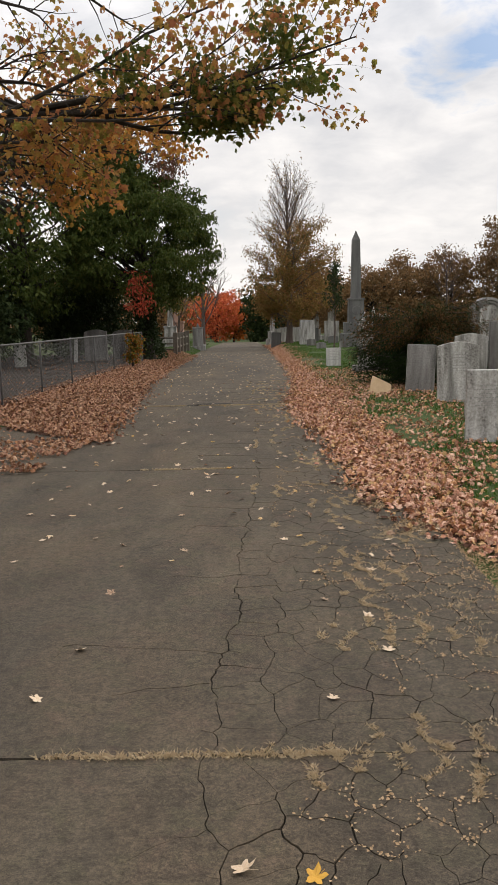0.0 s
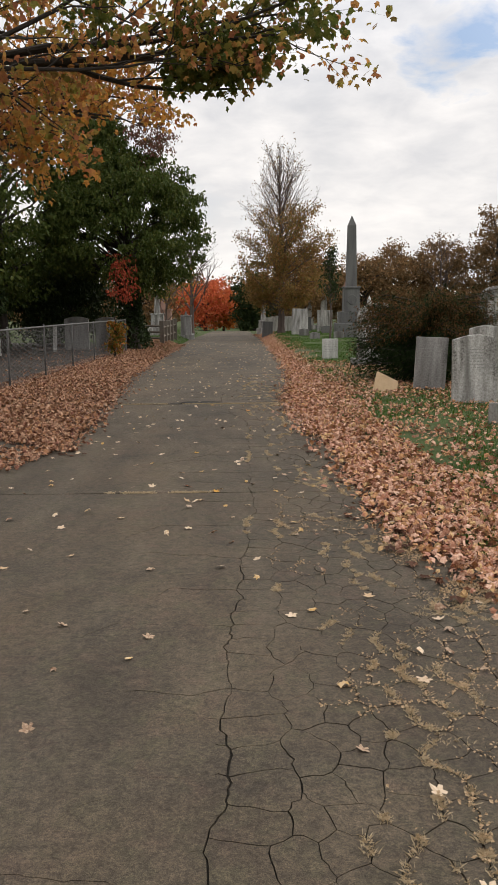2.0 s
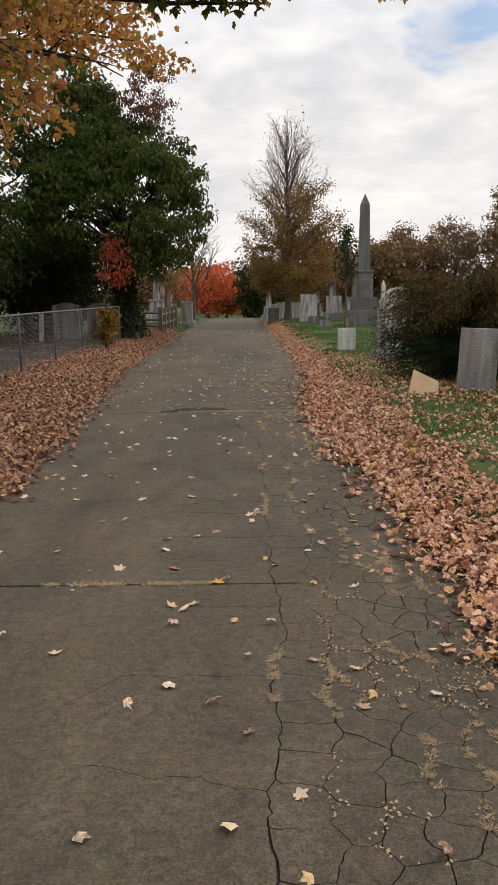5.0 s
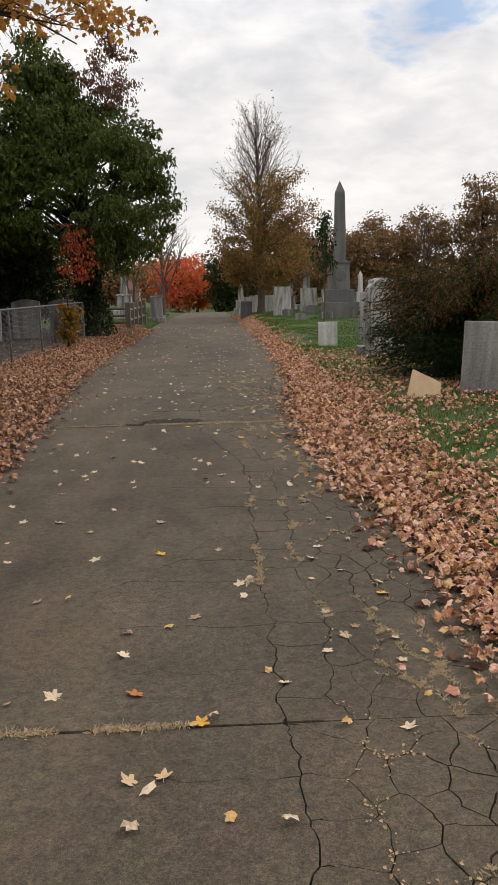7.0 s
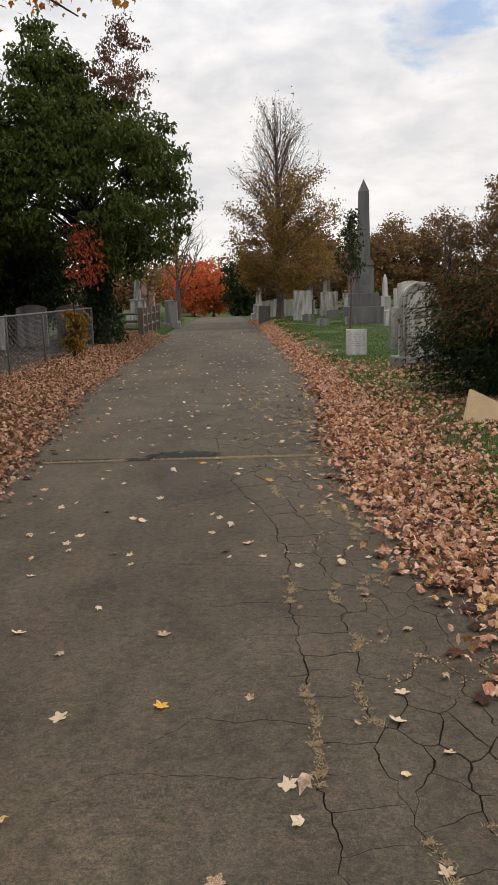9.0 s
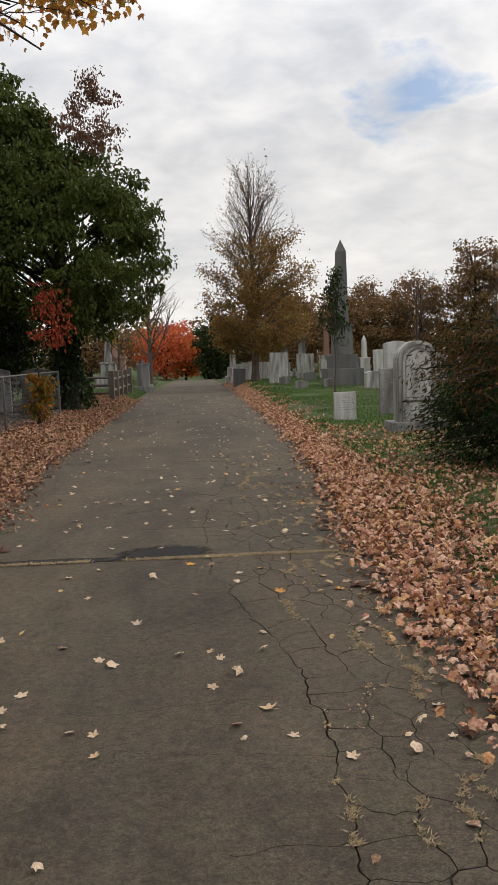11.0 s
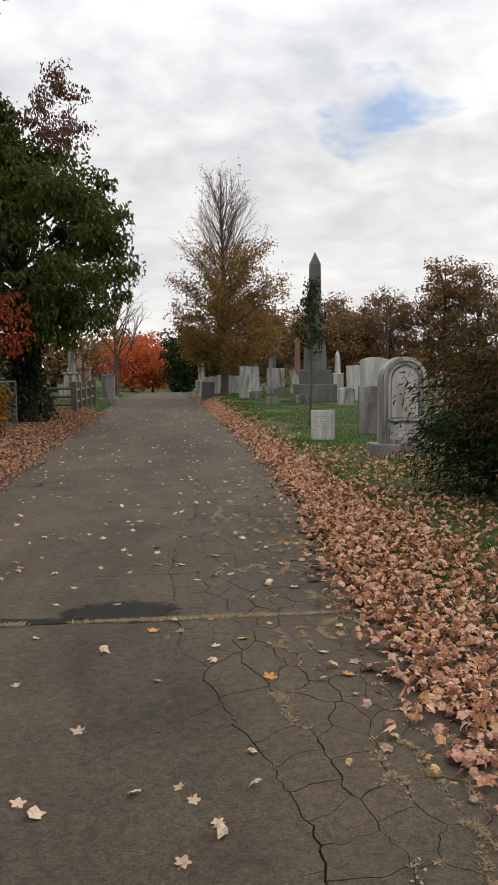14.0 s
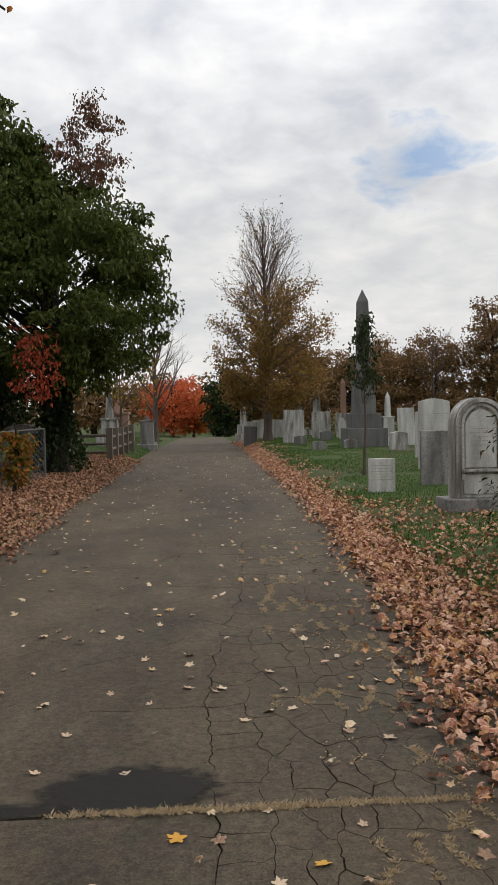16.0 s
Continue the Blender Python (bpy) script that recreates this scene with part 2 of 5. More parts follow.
M_MAPLE_ORANGE = mat("maple_leaf_orange", [(0.17, 0.14, 0.03), (0.44, 0.22, 0.05), (0.54, 0.26, 0.055), (0.34, 0.12, 0.04), (0.28, 0.20, 0.045), (0.54, 0.32, 0.07)], scale=0.5, fine=14, rough=0.6, spec=0.15, bump=0.1, rand="island", trans=0.5)
M_DARKLEAF = mat("dark_leaf", [(0.034, 0.052, 0.012), (0.066, 0.092, 0.020), (0.125, 0.130, 0.032)], scale=0.7, fine=12, rough=0.5, bump=0.1, rand="island", trans=0.25)
M_REDTIP = mat("red_tip_leaf", [(0.07, 0.075, 0.03), (0.14, 0.075, 0.045), (0.22, 0.075, 0.06)], scale=0.7, fine=12, rough=0.6, bump=0.1, rand="island", trans=0.25)
M_VINE_RED = mat("vine_red", [(0.15, 0.03, 0.018), (0.33, 0.065, 0.035), (0.50, 0.12, 0.05)], scale=1, fine=12, rough=0.6, bump=0.1, rand="island", trans=0.3)
M_IVY = mat("ivy_leaf", [(0.016, 0.028, 0.010), (0.035, 0.05, 0.016)], scale=1, fine=12, rough=0.5, bump=0.1, rand="island", trans=0.15)
M_BUSH = mat("autumn_bush_leaf", [(0.05, 0.07, 0.015), (0.12, 0.12, 0.02), (0.30, 0.12, 0.02), (0.22, 0.07, 0.02)], scale=2, fine=12, rough=0.6, bump=0.1, rand="island", trans=0.3)
M_RED = mat("red_maple_leaf", [(0.44, 0.08, 0.035), (0.60, 0.15, 0.06), (0.66, 0.24, 0.09)], scale=0.6, fine=9, rough=0.6, bump=0.1, rand="island", trans=0.35)
M_ORANGE = mat("orange_leaf", [(0.30, 0.12, 0.02), (0.5, 0.17, 0.03), (0.45, 0.10, 0.03)], scale=0.6, fine=9, rough=0.6, bump=0.1, rand="island", trans=0.35)
M_LINDEN = mat("brown_gold_leaf", [(0.09, 0.085, 0.024), (0.19, 0.145, 0.038), (0.26, 0.155, 0.05), (0.30, 0.145, 0.055), (0.18, 0.14, 0.036)], scale=0.25, fine=8, rough=0.65, bump=0.1, rand="island", trans=0.3)
M_YELLOW = mat("yellow_leaf", [(0.14, 0.10, 0.02), (0.26, 0.18, 0.03), (0.30, 0.16, 0.03)], scale=0.5, fine=8, rough=0.65, bump=0.1, rand="island", trans=0.3)
M_EVERGREEN = mat("evergreen_leaf", [(0.016, 0.029, 0.011), (0.03, 0.047, 0.015), (0.05, 0.064, 0.02)], scale=0.5, fine=9, rough=0.6, bump=0.1, rand="island", trans=0.1)
M_WOODS = mat("oak_brown_leaf", [(0.102, 0.071, 0.034), (0.174, 0.110, 0.051), (0.246, 0.136, 0.059), (0.150, 0.109, 0.046)], scale=0.12, fine=4, rough=0.7, bump=0.1, rand="island", trans=0.2)
M_YEW = mat("cedar_spray", [(0.010, 0.018, 0.007), (0.02, 0.034, 0.011), (0.035, 0.05, 0.016)], scale=0.8, fine=9, rough=0.95, spec=0.08, bump=0.1, rand="island", trans=0.1)
M_YEW_TIP = mat("cedar_spray_bronze", [(0.053, 0.045, 0.016), (0.112, 0.060, 0.023), (0.180, 0.075, 0.034)], scale=0.8, fine=9, rough=0.95, spec=0.08, bump=0.1, rand="island", trans=0.15)
M_MARBLE = mat("weathered_marble", [(0.12, 0.113, 0.10), (0.31, 0.295, 0.27), (0.44, 0.425, 0.395), (0.60, 0.585, 0.55)], scale=8, fine=36, rough=0.85, bump=0.4, depth=0.008, streak=True, shift=True, spread=1.5, stain=(0.12, 0.115, 0.10), stain_amount=0.8)
M_MARBLE_WHITE = mat("pale_marble", [(0.22, 0.21, 0.185), (0.43, 0.42, 0.39), (0.55, 0.54, 0.505), (0.66, 0.645, 0.61)], scale=7, fine=40, rough=0.8, bump=0.3, depth=0.006, streak=True, shift=True, spread=1.3, stain=(0.25, 0.24, 0.215), stain_amount=0.6)
M_STONE_GREY = mat("grey_slate", [(0.10, 0.095, 0.088), (0.19, 0.18, 0.17), (0.26, 0.25, 0.235), (0.36, 0.345, 0.32)], scale=7, fine=34, rough=0.85, bump=0.4, depth=0.008, streak=True, shift=True, spread=1.4, stain=(0.10, 0.09, 0.08), stain_amount=0.7)
M_GRANITE = mat("dark_granite", [(0.07, 0.07, 0.068), (0.125, 0.122, 0.116), (0.17, 0.165, 0.155)], scale=4, fine=80, rough=0.7, bump=0.25, depth=0.004, streak=True, shift=True, spread=1.3)
M_BROWNSTONE = mat("brownstone", [(0.17, 0.095, 0.07), (0.26, 0.155, 0.115), (0.32, 0.21, 0.16)], scale=3, fine=40, rough=0.9, bump=0.3, streak=True)
M_TAN = mat("tan_stone", [(0.50, 0.34, 0.19), (0.60, 0.43, 0.26), (0.66, 0.50, 0.32)], scale=5, fine=50, rough=0.8, bump=0.2, depth=0.004, stain=(0.32, 0.2, 0.12), stain_amount=0.3)
M_ENGRAVE = mat("engraved_line", [(0.20, 0.195, 0.18), (0.32, 0.31, 0.295)], scale=8, fine=60, rough=0.95)
M_GALV = mat("galvanised_steel", [(0.08, 0.08, 0.078), (0.12, 0.12, 0.117), (0.17, 0.17, 0.165)], scale=6, fine=60, rough=0.7, bump=0.15, metal=0.3, spec=0.2)
M_POST = mat("weathered_wood", [(0.07, 0.058, 0.046), (0.13, 0.11, 0.088), (0.19, 0.165, 0.135)], scale=4, fine=34, rough=0.95, bump=0.6, streak=True)
# bare soil, its tone lowered to carry the shade under the trees
M_SOIL_SHADED = mat("bare_soil_shaded", [(0.014, 0.011, 0.008), (0.033, 0.024, 0.018), (0.055, 0.042, 0.032)], scale=2.2, fine=22, rough=1.0, bump=0.9, depth=0.03, spread=1.4)


# ---- mesh helpers ----
def part(name, bm, material, parent=None, label="", smooth=False):
    me = bpy.data.meshes.new(name)
    bm.normal_update()
    bm.to_mesh(me)
    bm.free()
    me.materials.append(material)
    if smooth:
        for p in me.polygons:
            p.use_smooth = True
    ob = new(name, me)
    if parent is not None:
        ob.parent = parent
    if label:
        ob["label"] = label
    return ob


def pydata(name, verts, faces, material, parent=None):
    me = bpy.data.meshes.new(name)
    me.from_pydata(verts, [], faces)
    me.materials.append(material)
    ob = new(name, me)
    if parent is not None:
        ob.parent = parent
    return ob


def thing(name, m, label, category, group="", kind=""):
    ob = new(name)
    ob.matrix_world = m
    return tagged(ob, label, category, group, kind)


def box(bm, x0, x1, y0, y1, z0, z1, bevel=0.0, taper=1.0):
    r = bmesh.ops.create_cube(bm, size=1.0)
    for v in r["verts"]:
        k = taper if v.co.z > 0 else 1.0
        v.co = Vector(((x0 + x1) / 2 + v.co.x * (x1 - x0) * k, (y0 + y1) / 2 + v.co.y * (y1 - y0) * k, z0 + (v.co.z + 0.5) * (z1 - z0)))
    if bevel:
        es = list({e for v in r["verts"] for e in v.link_edges})
        bmesh.ops.bevel(bm, geom=es, offset=bevel, segments=2, affect="EDGES", profile=0.6)


def tube(bm, pts, radii, sides=6, cap=True):
    rings = []
    up = Vector((0.31, 0.17, 0.93))
    for i, p in enumerate(pts):
        a, c = pts[max(i - 1, 0)], pts[min(i + 1, len(pts) - 1)]
        d = (Vector(c) - Vector(a)).normalized()
        u = d.cross(up)
        if u.length < 0.05:
            u = d.cross(Vector((1, 0, 0)))
        u.normalize()
        w = d.cross(u)
        rings.append([bm.verts.new(Vector(p) + radii[i] * (math.cos(2 * math.pi * k / sides) * u + math.sin(2 * math.pi * k / sides) * w)) for k in range(sides)])
    for a, c in zip(rings, rings[1:]):
        for k in range(sides):
            bm.faces.new((a[k], a[(k + 1) % sides], c[(k + 1) % sides], c[k]))
    if cap:
        bm.faces.new(rings[-1])
        bm.faces.new(rings[0][::-1])


class Twigs:
    """Tapered branches gathered as plain lists: quick for thousands of them."""

    def __init__(self):
        self.v, self.f = [], []

    def add(self, pts, radii, sides):
        base = len(self.v)
        for i, p in enumerate(pts):
            a, c = pts[max(i - 1, 0)], pts[min(i + 1, len(pts) - 1)]
            d = (c - a).normalized()
            u = d.cross(Vector((0.31, 0.17, 0.93)))
            u = u.normalized() if u.length > 0.05 else Vector((1, 0, 0))
            w = d.cross(u)
            for k in range(sides):
                t = 2 * math.pi * k / sides
                self.v.append(p + radii[i] * (math.cos(t) * u + math.sin(t) * w))
        for i in range(len(pts) - 1):
            for k in range(sides):
                q = (k + 1) % sides
                self.f.append((base + i * sides + k, base + i * sides + q, base + (i + 1) * sides + q, base + (i + 1) * sides + k))


LEAF_DIAMOND = ([(0, 0, 0), (0.42, 0.5, 0.10), (0, 1, -0.04), (-0.42, 0.5, 0.10)], [(0, 1, 2), (0, 2, 3)])
LEAF_OVAL = ([(0, 0, 0), (0.26, 0.3, 0.07), (0.24, 0.68, 0.05), (0, 1.05, -0.12), (-0.24, 0.68, 0.05), (-0.26, 0.3, 0.07)], [(0, 1, 2, 3), (0, 3, 4, 5)])
LEAF_MAPLE = ([(0, 0.36, 0.05), (0, 0, 0), (0.32, 0.03, -0.04), (0.36, 0.28, 0.02), (0.55, 0.56, -0.08), (0.31, 0.66, 0.03), (0, 1.0, -0.12), (-0.31, 0.66, 0.03), (-0.55, 0.56, -0.08), (-0.36, 0.28, 0.02), (-0.34, 0.06, -0.04)],
              [(0, 1, 2, 3), (0, 3, 4, 5), (0, 5, 6, 7), (0, 7, 8, 9), (0, 9, 10, 1)])
LEAF_SPRAY = ([(0, 0, 0), (0.13, 0.4, -0.02), (0.05, 0.75, -0.09), (0, 1, -0.2), (-0.05, 0.75, -0.09), (-0.13, 0.4, -0.02)], [(0, 1, 2, 3), (0, 3, 4, 5)])


def leaves(name, places, sizes, shape, material, parent, rng, droop=0.5, flat=None, aim=None):
    """Many leaves as one mesh. places: n x 3. droop: how far the tips hang. flat: a tilt for leaves that lie on the ground."""
    base, faces = np.array(shape[0]), shape[1]
    p = np.asarray(places, float).reshape(-1, 3)
    n, k = len(p), len(base)
    s = np.asarray(sizes, float)
    if s.ndim == 0:
        s = np.full(n, float(s))
    yaw = rng.uniform(0, 2 * math.pi, n)
    if aim is not None:
        yaw = aim + rng.normal(0, 0.5, n)
    if flat is None:
        pitch, roll = -rng.uniform(0.1, 1.5, n) * droop * 1.2 + rng.normal(0, 0.3, n), rng.normal(0, 0.7, n)
    else:
        pitch, roll = rng.normal(0, flat, n), rng.normal(0, flat, n)
    cy, sy, cp, sp, cr, sr = np.cos(yaw), np.sin(yaw), np.cos(pitch), np.sin(pitch), np.cos(roll), np.sin(roll)
    warp = 1 + rng.normal(0, 0.12, (n, k))
    x = base[None, :, 0] * warp * s[:, None]
    y = base[None, :, 1] * warp * s[:, None]
    z = base[None, :, 2] * s[:, None] * rng.uniform(0.2, 2.6, n)[:, None]
    x, z = x * cr[:, None] + z * sr[:, None], -x * sr[:, None] + z * cr[:, None]
    y, z = y * cp[:, None] - z * sp[:, None], y * sp[:, None] + z * cp[:, None]
    x, y = x * cy[:, None] - y * sy[:, None], x * sy[:, None] + y * cy[:, None]
    v = np.stack([x + p[:, :1], y + p[:, 1:2], z + p[:, 2:]], axis=2)
    if flat is not None:
        low = v[:, :, 2].min(axis=1) - p[:, 2]
        v[:, :, 2] -= low[:, None]
    v = v.reshape(-1, 3)
    f = [tuple(i * k + q for q in face) for i in range(n) for face in faces]
    return pydata(name, v.tolist(), f, material, parent)


def branch_path(a, d, length, steps, rng, bend, lift):
    pts, p, d = [a.copy()], a.copy(), d.normalized()
    for _ in range(steps):
        d = (d + Vector(rng.normal(0, bend, 3)) + Vector((0, 0, lift))).normalized()
        p = p + d * (length / steps)
        pts.append(p.copy())
    return pts, d


def grow(tw, a, d, length, radius, level, rng, tips, spec, keep=None):
    """A branch and its smaller ones. spec: per level (children, angle, ratio of length, lift, sides)."""
    kids, angle, ratio, lift, sides = spec[level]
    steps = 5 if level == 0 else (4 if level == 1 else 3)
    pts, end = branch_path(a, d, length, steps, rng, 0.10 + 0.03 * level, lift)
    last = level == len(spec) - 1
    if keep and level > 0 and not (keep(pts[-1]) and keep(pts[1])):
        return
    if keep and level == 0:
        n = next((i for i, q in enumerate(pts) if i > 0 and not keep(q + Vector((0.9, 0, 0)))), len(pts))
        pts = pts[:max(n, 2)]
        steps = len(pts) - 1
        if steps < 3:
            return
    rad = [radius * (1 - 0.78 * i / steps) for i in range(steps + 1)]
    tw.add(pts, rad, sides)
    if last:
        tips.extend(pts[1:])
        return
    for i in range(kids):
        t = 0.22 + 0.78 * (i + rng.uniform(0, 0.9)) / kids
        k = min(int(t * steps), steps - 1)
        q = pts[k].lerp(pts[k + 1], min(t * steps - k, 1.0))
        dd = (pts[k + 1] - pts[k]).normalized()
        side = dd.cross(Vector(rng.normal(0, 1, 3))).normalized()
        nd = dd * math.cos(angle) + side * math.sin(angle)
        grow(tw, q, nd, length * ratio * (1.15 - 0.55 * t) * rng.uniform(0.8, 1.2), max(rad[k] * 0.55, 0.004), level + 1, rng, tips, spec, keep)


def near_tips(tips, count, spread, rng):
    idx = rng.integers(0, len(tips), count)
    return np.array([tuple(tips[i]) for i in idx]) + rng.normal(0, spread, (count, 3))


# ---- ground and road ----
JOINTS = (2.82, 8.71, 15.4)
ROAD_L, ROAD_R, ROAD_END = -2.75, 1.45, 120.0


def lane_sides(y):
    """The lane's edges: parallel, then drawing together towards the crest."""
    k = min(max(y - 50.0, 0.0) / 21.0, 1.0)
    return ROAD_L + 0.70 * k, ROAD_R - 0.55 * k


def ground_z(x, y):
    """Height of the turf: level with the lane at its edges, rising to the low banks beside it, slightly uneven."""
    a, b = lane_sides(y)
    out = max(x - b, a - x, 0.0)
    if -7.5 < x < ROAD_L and 6.6 < y < 12.7:
        out = max(min(y - 6.6, 12.7 - y) * -1, 0.0)
    z = -0.03 + 0.035 * min(out / 0.25, 1.0)
    z += min(out, 6.0) * 0.008 * noise.noise(Vector((x * 0.35, y * 0.35, 0)))
    k = min(out / 0.9, 1.0)
    k = k * k * (3 - 2 * k)
    return z + road_z(y) * (1 - k) + bank_z(y) * k


def bank_z(y):
    """The turf on both sides climbs very gently to a crest and then drops."""
    z = 0.0034 * max(min(y, 75.0) - 15.0, 0.0)
    if y > 50:
        z -= 0.0012 * min(y - 50, 25.0) ** 2
    return z


def road_z(y):
    """The lane sinks very gently from the third joint on, and drops past its far end."""
    z = -0.0060 * max(min(y, 71.0) - 15.0, 0.0)
    return z - 0.045 * max(min(y, 110.0) - 71.0, 0.0)


def steps_between(*spans):
    out = []
    for a, b, n in spans:
        out += [a + (b - a) * i / n for i in range(n)]
    return out + [spans[-1][1]]


gx = steps_between((-600, -60, 8), (-60, -12, 16), (-12, ROAD_L, 30), (ROAD_L, ROAD_R, 18), (ROAD_R, 12, 42), (12, 60, 16), (60, 600, 8))
gy = steps_between((-300, -10, 8), (-10, 0, 5), (0, 40, 130), (40, 70, 60), (70, 130, 30), (130, 900, 10))
gv = [(x, y, ground_z(x, y)) for y in gy for x in gx]
nx = len(gx)
gf = [(j * nx + i, j * nx + i + 1, (j + 1) * nx + i + 1, (j + 1) * nx + i) for j in range(len(gy) - 1) for i in range(nx - 1)]
ground = tagged(pydata("ground", gv, gf, M_GROUND), "uneven green turf with bare soil beside the lane", "ground", kind="structure")
for p in ground.data.polygons:
    p.use_smooth = True


road_rows = steps_between((-30, 0.4, 6), (0.4, 22, 2), (22, 50, 28), (50, 80, 40), (80, ROAD_END, 12))
wob = [(0.05 * noise.noise(Vector((y * 0.6, 3, 0))), 0.06 * noise.noise(Vector((y * 0.6, 9, 0)))) for y in road_rows]
rv = []
for y, (a, b) in zip(road_rows, wob):
    k = 0.0 if -1 < y < 22.5 else 1.0
    e0, e1 = lane_sides(y)
    rv += [(e0 + a * k, y, road_z(y)), (-1.3, y, road_z(y)), (0.2, y, road_z(y)), (e1 + b * k, y, road_z(y))]
rf = []
for j in range(len(road_rows) - 1):
    if 0.3 < road_rows[j] < 21.9:
        continue
    rf += [(j * 4 + i, j * 4 + i + 1, (j + 1) * 4 + i + 1, (j + 1) * 4 + i) for i in range(3)]
# the apron of a side drive
n0 = len(rv)
rv += [(-7.5, 6.6, 0), (ROAD_L, 6.6, 0), (ROAD_L, 12.7, 0), (-7.5, 12.7, 0)]
rf.append((n0, n0 + 1, n0 + 2, n0 + 3))
road = tagged(pydata("road", rv, rf, M_ASPHALT), "worn grey-brown asphalt lane with cracks and leaves", "road", kind="structure")
pydata("road_base", [(ROAD_L, 0.3, -0.012), (ROAD_R, 0.3, -0.012), (ROAD_R, 15.0, -0.012), (ROAD_L, 15.0, -0.012), (ROAD_R, 22.1, road_z(22.1) - 0.012), (ROAD_L, 22.1, road_z(22.1) - 0.012)], [(0, 1, 2, 3), (3, 2, 4, 5)], M_CRACK, road)


# soil sheet behind the fence; its colour includes painted tree shade
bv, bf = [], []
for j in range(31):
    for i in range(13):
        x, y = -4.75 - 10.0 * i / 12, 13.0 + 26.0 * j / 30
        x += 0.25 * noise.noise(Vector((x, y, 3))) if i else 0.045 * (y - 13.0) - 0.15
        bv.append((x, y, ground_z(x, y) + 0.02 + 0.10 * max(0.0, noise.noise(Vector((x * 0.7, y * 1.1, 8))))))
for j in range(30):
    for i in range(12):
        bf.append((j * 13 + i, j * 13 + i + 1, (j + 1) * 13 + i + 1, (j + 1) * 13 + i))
tagged(pydata("soil_bed", bv, bf, M_SOIL_SHADED), "bare soil behind the fence, tree shade in its dark colour", "soil", kind="structure")


# ---- trees ----
def crown_points(rng, count, centre, radii, clumps, clump_size, hollow=0.35, skirt=-1.0):
    """Leaf places in many small clumps, most of them near the outside of an uneven ellipsoid."""
    c = []
    while len(c) < clumps:
        d = rng.normal(0, 1, 3)
        d /= np.linalg.norm(d)
        if d[2] < skirt:
            continue
        r = rng.uniform(hollow, 1.0) ** 0.6
        r *= 1 + 0.22 * noise.noise(Vector(d * 2.3) + Vector(centre) * 0.7)
        c.append(np.array(centre) + d * r * np.array(radii))
    c = np.array(c)
    size = rng.uniform(0.5, 1.4, clumps) * clump_size
    idx = rng.integers(0, clumps, count)
    off = np.clip(rng.normal(0, 1, (count, 3)), -1.6, 1.6) * size[idx][:, None] * np.array((1, 1, 0.55))
    return c[idx] + off, c


def limbs_to(tw, fork, targets, rng, r0):
    for q in targets:
        q = Vector(q)
        mid = fork.lerp(q, 0.5) + Vector(rng.normal(0, 0.12, 3)) * (q - fork).length * 0.5 + Vector((0, 0, 0.06 * (q - fork).length))
        tw.add([fork, fork.lerp(mid, 0.5), mid, q], [r0, r0 * 0.75, r0 * 0.45, r0 * 0.12], 5)


def leafy_tree(name, x, y, height, trunk_r, crown, radii, count, leaf, shape, material, bark, rng, label, clumps=150, clump=0.35, fork=0.3, category="tree", hollow=0.35, skirt=-1.0, limbs=40, lean=(0, 0), crown_label="", droop=0.6):
    base = Vector((x, y, ground_z(x, y) - 0.03))
    t = thing(name, Matrix.Translation(base), label, category)
    tw = Twigs()
    f = Vector((lean[0], lean[1], height * fork))
    tw.add([Vector((0, 0, 0)), Vector((0, 0, 0.25)), f * 0.5 + Vector(rng.normal(0, 0.05, 3)), f], [trunk_r * 1.5, trunk_r * 1.08, trunk_r * 0.92, trunk_r * 0.8], 10)
    top = Vector((crown[0], crown[1], height * 0.92))
    tw.add([f, f.lerp(top, 0.5) + Vector(rng.normal(0, 0.1, 3)), top], [trunk_r * 0.8, trunk_r * 0.4, 0.02], 7)
    pts, cl = crown_points(rng, count, crown, radii, clumps, clump, hollow, skirt)
    pick = cl[rng.permutation(len(cl))[:limbs]]
    for q in pick:
        a = f.lerp(top, float(np.clip((q[2] - f.z) / max(top.z - f.z, 0.1) - 0.25, 0, 0.85)))
        limbs_to(tw, a, [q], rng, trunk_r * 0.28)
    pydata("trunk", [tuple(v) for v in tw.v], tw.f, bark, t)
    pts = pts[pts[:, 2] > 0.15]
    leaves("crown", pts, rng.uniform(0.7, 1.3, len(pts)) * leaf, shape, material, t, rng, droop)
    return t


rng = np.random.default_rng(5)


